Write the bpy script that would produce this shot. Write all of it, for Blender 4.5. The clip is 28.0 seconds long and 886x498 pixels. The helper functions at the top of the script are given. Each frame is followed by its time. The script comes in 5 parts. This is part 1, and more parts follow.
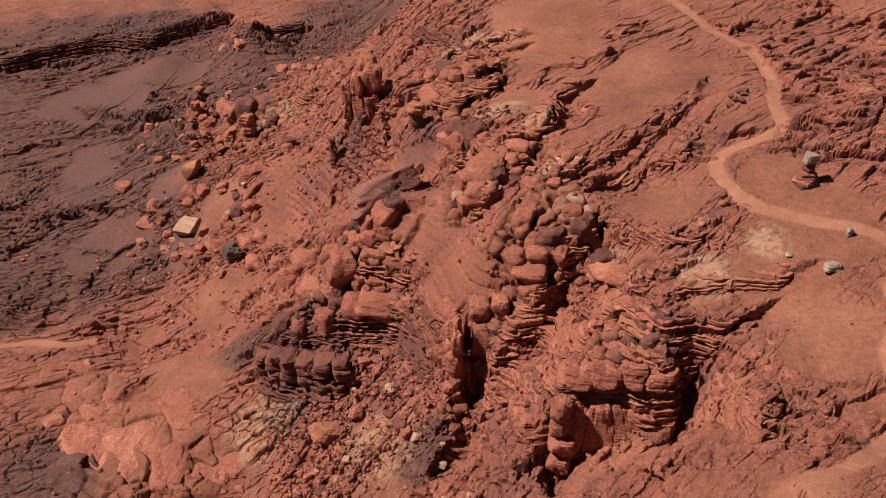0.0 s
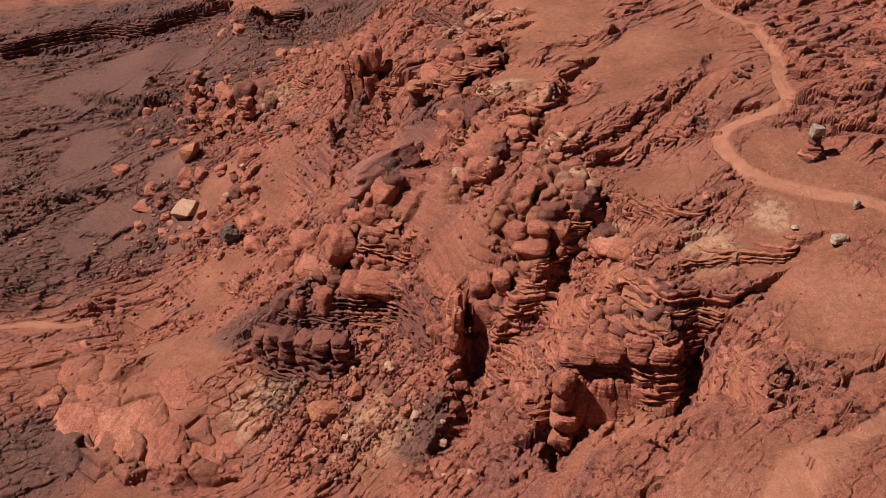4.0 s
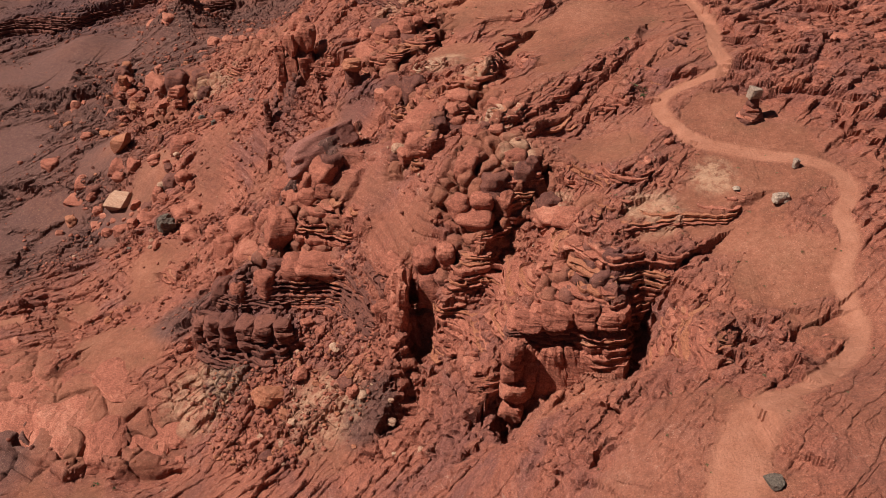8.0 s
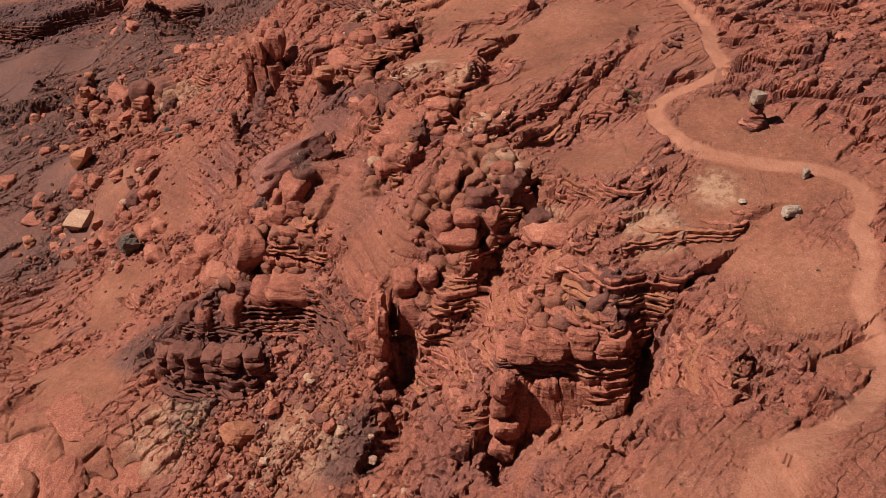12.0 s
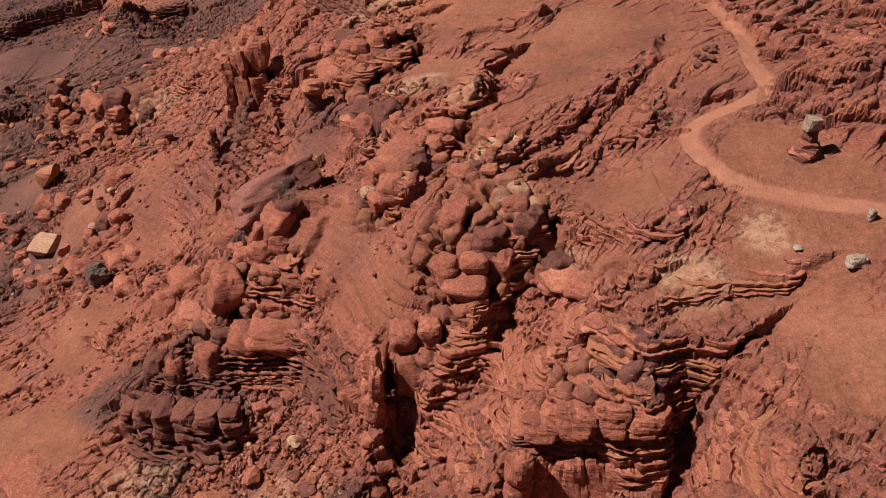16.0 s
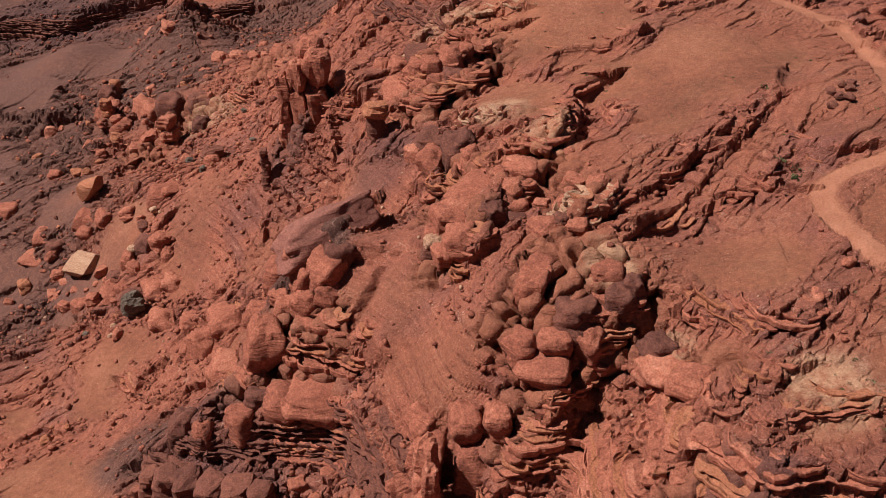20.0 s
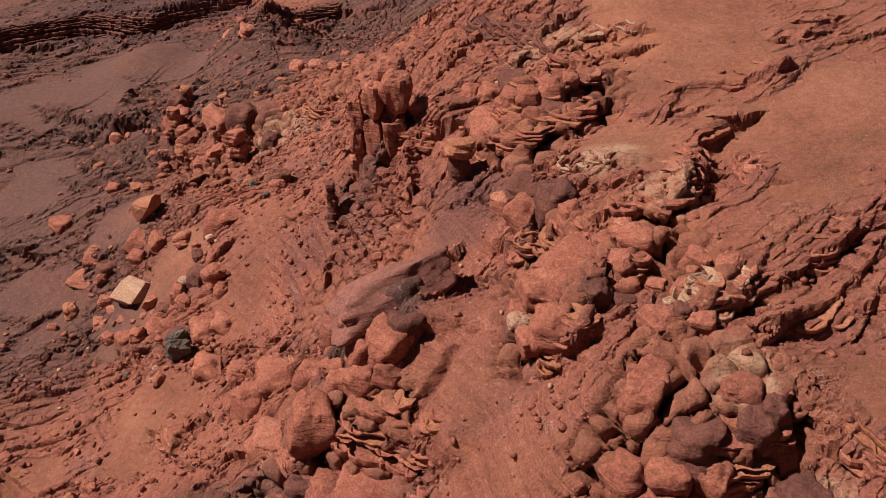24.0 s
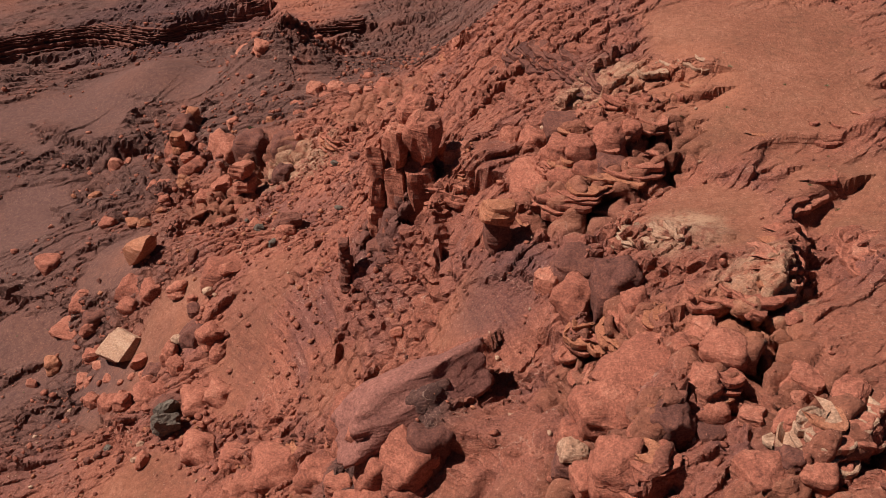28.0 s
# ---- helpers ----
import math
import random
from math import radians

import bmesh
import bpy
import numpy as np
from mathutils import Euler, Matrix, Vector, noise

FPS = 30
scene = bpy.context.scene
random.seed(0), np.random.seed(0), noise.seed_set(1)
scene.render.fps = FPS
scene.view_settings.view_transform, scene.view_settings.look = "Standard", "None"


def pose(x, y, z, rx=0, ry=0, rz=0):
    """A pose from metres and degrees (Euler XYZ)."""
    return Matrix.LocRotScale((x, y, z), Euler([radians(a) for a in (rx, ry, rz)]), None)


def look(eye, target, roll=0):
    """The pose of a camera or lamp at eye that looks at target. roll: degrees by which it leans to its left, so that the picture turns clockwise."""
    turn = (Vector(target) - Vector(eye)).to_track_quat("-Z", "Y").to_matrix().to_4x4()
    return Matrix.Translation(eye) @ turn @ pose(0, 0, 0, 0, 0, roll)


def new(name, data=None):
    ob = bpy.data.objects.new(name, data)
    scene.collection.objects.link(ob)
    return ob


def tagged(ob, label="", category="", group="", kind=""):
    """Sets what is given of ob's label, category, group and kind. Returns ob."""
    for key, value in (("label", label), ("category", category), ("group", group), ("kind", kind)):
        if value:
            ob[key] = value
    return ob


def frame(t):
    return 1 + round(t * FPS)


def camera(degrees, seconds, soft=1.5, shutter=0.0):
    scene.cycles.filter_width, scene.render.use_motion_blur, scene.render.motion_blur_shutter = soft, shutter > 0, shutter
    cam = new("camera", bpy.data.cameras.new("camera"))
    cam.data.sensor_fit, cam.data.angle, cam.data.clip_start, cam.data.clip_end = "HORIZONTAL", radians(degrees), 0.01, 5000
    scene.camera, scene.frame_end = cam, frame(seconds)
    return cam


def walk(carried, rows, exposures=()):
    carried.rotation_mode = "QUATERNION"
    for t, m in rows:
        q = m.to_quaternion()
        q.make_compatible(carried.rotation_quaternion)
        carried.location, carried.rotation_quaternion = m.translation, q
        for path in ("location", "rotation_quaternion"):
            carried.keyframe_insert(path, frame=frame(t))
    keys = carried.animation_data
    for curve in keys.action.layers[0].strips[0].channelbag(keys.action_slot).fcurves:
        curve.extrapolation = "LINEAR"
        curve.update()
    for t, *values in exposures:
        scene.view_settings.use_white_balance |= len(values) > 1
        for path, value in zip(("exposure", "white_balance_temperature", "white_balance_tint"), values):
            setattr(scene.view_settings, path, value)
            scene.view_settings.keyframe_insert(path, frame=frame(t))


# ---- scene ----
cam = camera(48.60, 28.0, soft=0.75)
PATH = (
    (0.0, -0.04, -200.02, 171.66, 57.09, 0.12, 3.85),
    (0.5, -0.07, -199.96, 170.97, 57.09, 0.13, 3.87),
    (1.0, -0.15, -200.13, 170.23, 57.10, 0.10, 3.91),
    (1.5, -0.02, -200.15, 169.48, 57.09, 0.11, 3.95),
    (2.0, -0.10, -200.22, 168.88, 57.07, 0.11, 3.95),
    (2.5, -0.09, -200.25, 168.20, 57.05, 0.12, 3.98),
    (4.5, 0.02, -200.35, 165.11, 57.08, 0.07, 3.77),
    (5.0, 0.13, -200.28, 164.27, 57.08, 0.04, 2.86),
    (5.5, 0.15, -200.30, 163.58, 57.06, 0.01, 1.71),
    (6.0, -0.04, -200.38, 162.98, 57.05, 0.00, 0.98),
    (6.5, -0.04, -200.37, 162.18, 57.06, -0.02, 0.70),
    (7.0, -0.01, -200.35, 161.45, 57.05, -0.03, 0.50),
    (7.5, -0.01, -200.23, 160.72, 57.03, -0.02, 0.28),
    (8.0, -0.00, -200.00, 160.00, 57.00, -0.00, -0.00),
    (8.5, -0.10, -199.43, 159.20, 56.98, -0.03, -0.29),
    (9.0, -0.05, -198.40, 158.57, 56.99, 0.03, -0.54),
    (9.5, -0.04, -197.07, 157.90, 57.05, 0.07, -0.78),
    (10.0, 0.03, -195.33, 157.21, 57.09, 0.13, -1.01),
    (10.5, -0.16, -193.39, 156.54, 57.16, 0.11, -1.22),
    (11.0, -0.19, -191.16, 155.71, 57.26, 0.10, -1.35),
    (11.5, -0.16, -188.57, 154.95, 57.29, 0.13, -1.43),
    (12.0, -0.18, -185.86, 154.22, 57.35, 0.16, -1.44),
    (12.5, -0.27, -182.97, 153.58, 57.33, 0.16, -1.46),
    (14.5, -0.56, -170.44, 150.80, 57.08, 0.12, -1.54),
    (15.0, -0.63, -167.23, 150.17, 57.00, 0.12, -1.57),
    (15.5, -0.66, -164.02, 149.46, 56.94, 0.09, -1.57),
    (16.0, -0.71, -160.74, 148.95, 56.84, 0.08, -1.61),
    (16.5, -0.69, -157.24, 148.21, 56.77, 0.08, -1.62),
    (17.0, -0.73, -153.81, 147.45, 56.74, 0.08, -1.65),
    (17.5, -0.79, -150.40, 146.69, 56.72, 0.06, -1.66),
    (18.0, -1.00, -147.11, 146.09, 56.68, 0.02, -1.71),
    (18.5, -1.07, -143.67, 145.40, 56.64, 0.03, -1.62),
    (19.0, -1.24, -140.33, 144.84, 56.56, 0.07, -0.34),
    (19.5, -1.31, -136.96, 144.18, 56.50, 0.12, 1.19),
    (20.0, -1.38, -133.51, 143.27, 56.51, 0.11, 3.07),
    (20.5, -1.52, -130.09, 142.63, 56.43, 0.14, 4.73),
    (21.0, -1.67, -126.65, 141.90, 56.39, 0.19, 6.48),
    (21.5, -1.78, -123.06, 140.84, 56.47, 0.21, 7.81),
    (23.5, -3.29, -109.32, 137.61, 56.54, 0.11, 8.72),
    (24.0, -3.86, -106.00, 136.83, 56.50, 0.09, 8.95),
    (24.5, -4.49, -102.53, 135.98, 56.48, 0.02, 9.20),
    (25.0, -5.21, -99.25, 135.11, 56.47, -0.06, 9.58),
    (25.5, -5.88, -95.90, 134.29, 56.46, -0.12, 10.01),
    (26.0, -6.53, -92.54, 133.50, 56.45, -0.12, 10.51),
    (26.5, -7.22, -89.23, 132.60, 56.46, -0.16, 10.82),
    (27.0, -8.11, -85.92, 131.95, 56.42, -0.18, 10.74),
    (27.5, -8.94, -82.64, 131.69, 56.53, -0.20, 10.73),
    (28.0, -9.47, -79.88, 131.63, 56.59, -0.18, 10.73),
)
walk(cam, [(row[0], pose(*row[1:])) for row in PATH])
import itertools

# ---------------------------------------------------------------- light
SUN_ELEVATION, SUN_AZIMUTH = 54.0, 262.0      # degrees; azimuth clockwise from +y
sun_from = Vector((math.sin(radians(SUN_AZIMUTH)) * math.cos(radians(SUN_ELEVATION)),
                   math.cos(radians(SUN_AZIMUTH)) * math.cos(radians(SUN_ELEVATION)),
                   math.sin(radians(SUN_ELEVATION))))
sun = new("sun", bpy.data.lights.new("sun", "SUN"))
sun.data.energy, sun.data.angle, sun.data.color = 5.0, radians(0.53), (1.0, 0.95, 0.88)
sun.matrix_world = look(tuple(sun_from * 400), (0, 0, 0))

world = bpy.data.worlds.new("desert_sky")
scene.world = world
world.use_nodes = True
wn = world.node_tree.nodes
sky = wn.new("ShaderNodeTexSky")
sky.sky_type, sky.sun_disc = "NISHITA", False
sky.sun_elevation, sky.sun_rotation = radians(SUN_ELEVATION), radians(SUN_AZIMUTH)
sky.altitude, sky.air_density, sky.dust_density = 1300, 0.9, 0.6
wn["Background"].inputs["Strength"].default_value = 0.016
world.node_tree.links.new(sky.outputs[0], wn["Background"].inputs["Color"])
scene.view_settings.exposure = 0.46


# ---------------------------------------------------------------- materials
class Nodes:
    """A short hand for node materials."""

    def __init__(self, name, rough=0.9):
        self.mat = bpy.data.materials.new(name)
        self.mat.use_nodes = True
        self.tree = self.mat.node_tree
        self.bsdf = self.tree.nodes["Principled BSDF"]
        self.bsdf.inputs["Roughness"].default_value = rough
        self.bsdf.inputs["Specular IOR Level"].default_value = 0.2

    def add(self, kind, **values):
        node = self.tree.nodes.new(kind)
        for key, value in values.items():
            node.inputs[key.replace("_", " ")].default_value = value
        return node

    def join(self, a, b):
        self.tree.links.new(a, b)

    def spot(self, scale=(1, 1, 1), world=True):
        """World or object place, stretched."""
        src = self.add("ShaderNodeNewGeometry").outputs["Position"] if world else self.add("ShaderNodeTexCoord").outputs["Object"]
        m = self.add("ShaderNodeMapping")
        m.inputs["Scale"].default_value = scale
        self.join(src, m.inputs["Vector"])
        return m.outputs[0]

    def noise(self, where, scale, detail=6.0, rough=0.6, warp=0.0):
        n = self.add("ShaderNodeTexNoise", Scale=scale, Detail=detail, Roughness=rough, Distortion=warp)
        self.join(where, n.inputs["Vector"])
        return n.outputs["Fac"]

    def cracks(self, scale, width=0.07):
        """Nought in the fine joints of the rock, one between them."""
        at = self.spot()
        wander = self.add("ShaderNodeTexNoise", Scale=scale * 1.5, Detail=3.0)
        self.join(at, wander.inputs["Vector"])
        place = self.tree.nodes.new("ShaderNodeVectorMath")
        place.operation = "MULTIPLY_ADD"
        self.join(wander.outputs["Color"], place.inputs[0])
        place.inputs[1].default_value = (0.9 / scale, 0.9 / scale, 0.9 / scale)
        self.join(at, place.inputs[2])
        v = self.add("ShaderNodeTexVoronoi", Scale=scale)
        v.feature = "DISTANCE_TO_EDGE"
        self.join(place.outputs[0], v.inputs["Vector"])
        return self.ramp(v.outputs["Distance"], ((0.0, (0.0,)), (width, (1.0,))))

    def ramp(self, fac, stops):
        r = self.add("ShaderNodeValToRGB")
        while len(r.color_ramp.elements) < len(stops):
            r.color_ramp.elements.new(0.5)
        for el, (at, col) in zip(r.color_ramp.elements, stops):
            el.position, el.color = at, (*col, 1) if len(col) == 3 else (col[0], col[0], col[0], 1)
        self.join(fac, r.inputs[0])
        return r.outputs[0]

    def mix(self, fac, a, b, mode="MIX"):
        m = self.tree.nodes.new("ShaderNodeMix")
        m.data_type, m.blend_type = "RGBA", mode
        for socket, value in ((m.inputs[0], fac), (m.inputs[6], a), (m.inputs[7], b)):
            if isinstance(value, (int, float)):
                socket.default_value = value
            elif isinstance(value, tuple):
                socket.default_value = (*value, 1)
            else:
                self.join(value, socket)
        return m.outputs[2]

    def math(self, op, a, b=0.0):
        m = self.tree.nodes.new("ShaderNodeMath")
        m.operation = op
        for socket, value in zip(m.inputs, (a, b)):
            if isinstance(value, (int, float)):
                socket.default_value = value
            else:
                self.join(value, socket)
        return m.outputs[0]

    def speckled(self, colour, amount=1.0):
        """Grit and small stains over a colour."""
        n = self.noise(self.spot(), 3.2, 9.0, 0.88)
        return self.mix(amount, colour, self.ramp(n, ((0.36, (0.42,)), (0.5, (0.98,)), (0.62, (1.55,)))), "MULTIPLY")

    def bump(self, height, strength, distance):
        b = self.add("ShaderNodeBump", Strength=strength, Distance=distance)
        self.join(height, b.inputs["Height"])
        self.join(b.outputs[0], self.bsdf.inputs["Normal"])

    def done(self, colour):
        self.join(colour, self.bsdf.inputs["Base Color"])
        return self.mat


def attribute(k, name):
    a = k.add("ShaderNodeAttribute")
    a.attribute_name = name
    s = k.add("ShaderNodeSeparateColor")
    k.join(a.outputs["Color"], s.inputs[0])
    return s.outputs


RED_ROCK = ((0.30, (0.125, 0.041, 0.030)), (0.43, (0.248, 0.078, 0.050)), (0.56, (0.345, 0.115, 0.073)), (0.72, (0.46, 0.188, 0.124)))


def ground_material():
    k = Nodes("red_desert_ground", 0.92)
    where = k.spot()
    bands = k.noise(k.spot((0.06, 0.06, 2.2)), 1.0, 5.0, 0.65, 0.5)
    grain = k.noise(where, 0.9, 10.0, 0.76)
    broad = k.noise(where, 0.06, 5.0, 0.6)
    rock = k.ramp(k.math("ADD", k.math("MULTIPLY", bands, 0.55), k.math("MULTIPLY", grain, 0.45)), RED_ROCK)
    dirt = k.ramp(k.math("ADD", k.math("MULTIPLY", broad, 0.45), k.math("MULTIPLY", grain, 0.55)),
                  ((0.36, (0.125, 0.043, 0.026)), (0.5, (0.228, 0.079, 0.046)), (0.64, (0.320, 0.126, 0.078))))
    dry = k.ramp(k.noise(where, 0.13, 8.0, 0.72), ((0.48, (0.0,)), (0.66, (1.0,))))
    dirt = k.mix(k.math("MULTIPLY", dry, 0.28), dirt, (0.20, 0.098, 0.055))
    road, mauve, pale = attribute(k, "zone")
    soil, darker, bright = attribute(k, "cover")
    tint = k.ramp(k.noise(k.spot((1, 1, 2)), 0.045, 6.0, 0.62, 0.8), ((0.46, (0.0,)), (0.64, (1.0,))))
    rock = k.mix(k.math("MULTIPLY", tint, 0.5), rock, k.ramp(grain, ((0.3, (0.075, 0.032, 0.033)), (0.55, (0.158, 0.066, 0.062)), (0.72, (0.255, 0.113, 0.098)))))
    streak = k.ramp(k.noise(k.spot((1, 1, 0.4)), 0.22, 7.0, 0.7, 1.2), ((0.60, (0.0,)), (0.70, (1.0,))))
    rock = k.mix(k.math("MULTIPLY", streak, 0.4), rock, (0.399, 0.174, 0.111))
    col = k.mix(soil, rock, dirt)
    mauve_col = k.ramp(grain, ((0.3, (0.072, 0.032, 0.027)), (0.55, (0.130, 0.058, 0.046)), (0.75, (0.190, 0.093, 0.070))))
    col = k.mix(k.math("MULTIPLY", mauve, k.math("ADD", broad, 0.45)), col, mauve_col)
    col = k.mix(darker, col, k.mix(0.55, col, (0.095, 0.044, 0.044)))
    col = k.mix(k.math("MULTIPLY", bright, 0.5), col, (0.42, 0.150, 0.085))
    chips = k.ramp(k.noise(where, 2.3, 4.0, 0.7), ((0.62, (0.0,)), (0.70, (1.0,))))
    col = k.mix(k.math("MULTIPLY", chips, 0.45), col, (0.425, 0.204, 0.136))
    col = k.mix(k.math("MULTIPLY", k.math("MULTIPLY", pale, 0.65), k.ramp(k.noise(where, 0.55, 7.0, 0.7), ((0.40, (0.0,)), (0.58, (1.0,))))), col, (0.476, 0.281, 0.178))
    specks = k.ramp(k.noise(where, 4.2, 3.0, 0.75), ((0.63, (0.0,)), (0.68, (1.0,))))
    col = k.mix(k.math("MULTIPLY", specks, 0.7), col, (0.50, 0.255, 0.18))
    pits = k.ramp(k.noise(where, 3.1, 4.0, 0.75), ((0.33, (1.0,)), (0.39, (0.0,))))
    col = k.mix(k.math("MULTIPLY", pits, 0.8), col, (0.07, 0.026, 0.022))
    veins = k.math("MULTIPLY", k.math("SUBTRACT", 1.0, k.cracks(0.21, 0.012)), k.ramp(k.noise(where, 0.12, 4.0), ((0.5, (0.0,)), (0.6, (0.6,)))))
    col = k.mix(k.math("MULTIPLY", veins, k.math("SUBTRACT", 1.0, soil)), col, (0.52, 0.32, 0.24))
    road_col = k.ramp(k.noise(where, 0.35, 6.0, 0.65), ((0.3, (0.285, 0.106, 0.063)), (0.7, (0.375, 0.155, 0.098))))
    col = k.mix(road, col, road_col)
    layers = k.noise(k.spot((0.15, 0.15, 4.5)), 1.0, 4.0, 0.6, 0.3)
    fine = k.math("ADD", k.noise(where, 1.6, 10.0, 0.72), k.math("ADD", k.math("MULTIPLY", bands, 0.6), k.math("MULTIPLY", layers, 0.35)))
    fine = k.math("ADD", fine, k.math("MULTIPLY", k.cracks(0.55), 0.10))
    fine = k.math("ADD", fine, k.math("MULTIPLY", k.cracks(1.5), 0.05))
    k.bump(k.math("MULTIPLY", fine, k.math("SUBTRACT", 1.0, k.math("MULTIPLY", soil, 0.45))), 1.0, 0.6)
    return k.done(k.speckled(col, k.math("SUBTRACT", 0.85, k.math("MULTIPLY", soil, 0.4))))


def stone_material(name, stops, scale=1.0, bumpy=0.8, banded=0.5):
    """Loose or jointed stone, told apart piece by piece."""
    k = Nodes(name, 0.9)
    where = k.spot((1, 1, 1))
    bands = k.noise(k.spot((0.08, 0.08, 1.6)), 1.0, 5.0, 0.6, 0.5)
    grain = k.noise(where, 1.4 * scale, 9.0, 0.68)
    info = k.add("ShaderNodeObjectInfo").outputs["Random"]
    isle = k.add("ShaderNodeNewGeometry").outputs["Random Per Island"]
    tone = k.math("ADD", k.math("MULTIPLY", k.math("ADD", info, isle), 0.12), -0.12)
    mixed = k.math("ADD", k.math("MULTIPLY", bands, banded), k.math("MULTIPLY", grain, 1.0 - banded))
    col = k.ramp(k.math("ADD", mixed, tone), stops)
    k.bump(k.math("ADD", k.noise(where, 2.2 * scale, 9.0, 0.7), k.math("MULTIPLY", bands, 1.3)), bumpy, 0.45)
    return k.done(k.speckled(col, 0.95))


GROUND = ground_material()
ROCK = stone_material("red_sandstone", RED_ROCK)
DARK_ROCK = stone_material("dark_sandstone", ((0.25, (0.075, 0.028, 0.023)), (0.5, (0.145, 0.052, 0.038)), (0.75, (0.24, 0.085, 0.056))))
PALE_ROCK = stone_material("buff_sandstone", ((0.28, (0.26, 0.122, 0.074)), (0.5, (0.37, 0.20, 0.130)), (0.72, (0.48, 0.30, 0.205))))
OLIVE_ROCK = stone_material("greenish_grey_slab", ((0.28, (0.06, 0.042, 0.034)), (0.5, (0.115, 0.083, 0.065)), (0.72, (0.18, 0.135, 0.105))))
GREY_ROCK = stone_material("grey_weathered_stone", ((0.28, (0.19, 0.125, 0.095)), (0.5, (0.32, 0.22, 0.165)), (0.72, (0.42, 0.31, 0.235))))
MAUVE_ROCK = stone_material("mauve_sandstone", ((0.28, (0.12, 0.046, 0.038)), (0.5, (0.205, 0.078, 0.060)), (0.72, (0.30, 0.118, 0.088))), 0.8, 0.5)
ORANGE_ROCK = stone_material("orange_sandstone", ((0.28, (0.204, 0.066, 0.036)), (0.5, (0.323, 0.115, 0.063)), (0.72, (0.399, 0.166, 0.098))))


# ---------------------------------------------------------------- noise
def lattice(ix, iy, seed):
    """A number from 0 to 1 for each lattice point."""
    h = (ix.astype(np.int64) * 73856093) ^ (iy.astype(np.int64) * 19349663) ^ (seed * 83492791 + 1013904223)
    h = h.astype(np.uint64)
    for shift, factor in ((30, 0xBF58476D1CE4E5B9), (27, 0x94D049BB133111EB)):
        h = (h ^ (h >> np.uint64(shift))) * np.uint64(factor)
    h = h ^ (h >> np.uint64(31))
    return (h & np.uint64(0xFFFF)).astype(float) / 65535.0


def value_noise(x, y, seed):
    ix, iy = np.floor(x), np.floor(y)
    u, v = x - ix, y - iy
    u, v = u * u * u * (u * (6 * u - 15) + 10), v * v * v * (v * (6 * v - 15) + 10)
    a, b = lattice(ix, iy, seed), lattice(ix + 1, iy, seed)
    c, d = lattice(ix, iy + 1, seed), lattice(ix + 1, iy + 1, seed)
    return (a + (b - a) * u) * (1 - v) + (c + (d - c) * u) * v


def fbm(x, y, size, octaves=4, seed=0, gain=0.5):
    """Layered noise from -1 to 1 with its largest waves of the given size in metres."""
    total, amp, norm = 0.0, 1.0, 0.0
    for n in range(octaves):
        k = 2.03 ** n / size
        total = total + amp * (2 * value_noise(x * k + 17.3 * n, y * k - 9.1 * n, seed + n) - 1)
        norm += amp
        amp *= gain
    return total / norm


def cells(x, y, size, stretch=1.0, turn=0.0, seed=0):
    """Cells as in jointed rock: nearest and next distance (in cells), a number for each cell, and the way to its middle."""
    c, s = math.cos(radians(turn)), math.sin(radians(turn))
    u, v = (c * x + s * y) / (size * stretch), (-s * x + c * y) / size
    iu, iv = np.floor(u), np.floor(v)
    f1, f2, ident, mu, mv = np.full_like(u, 9.0), np.full_like(u, 9.0), np.zeros_like(u), np.zeros_like(u), np.zeros_like(u)
    for du in (-1, 0, 1):
        for dv in (-1, 0, 1):
            a, b = iu + du, iv + dv
            px = a + 0.1 + 0.8 * lattice(a, b, seed)
            py = b + 0.1 + 0.8 * lattice(a, b, seed + 7)
            d = np.hypot(u - px, v - py)
            nearer = d < f1
            f2 = np.where(nearer, f1, np.minimum(f2, d))
            ident = np.where(nearer, lattice(a, b, seed + 13), ident)
            mu, mv = np.where(nearer, px, mu), np.where(nearer, py, mv)
            f1 = np.where(nearer, d, f1)
    du, dv = (mu - u) * size * stretch, (mv - v) * size
    return f1, f2, ident, c * du - s * dv, s * du + c * dv


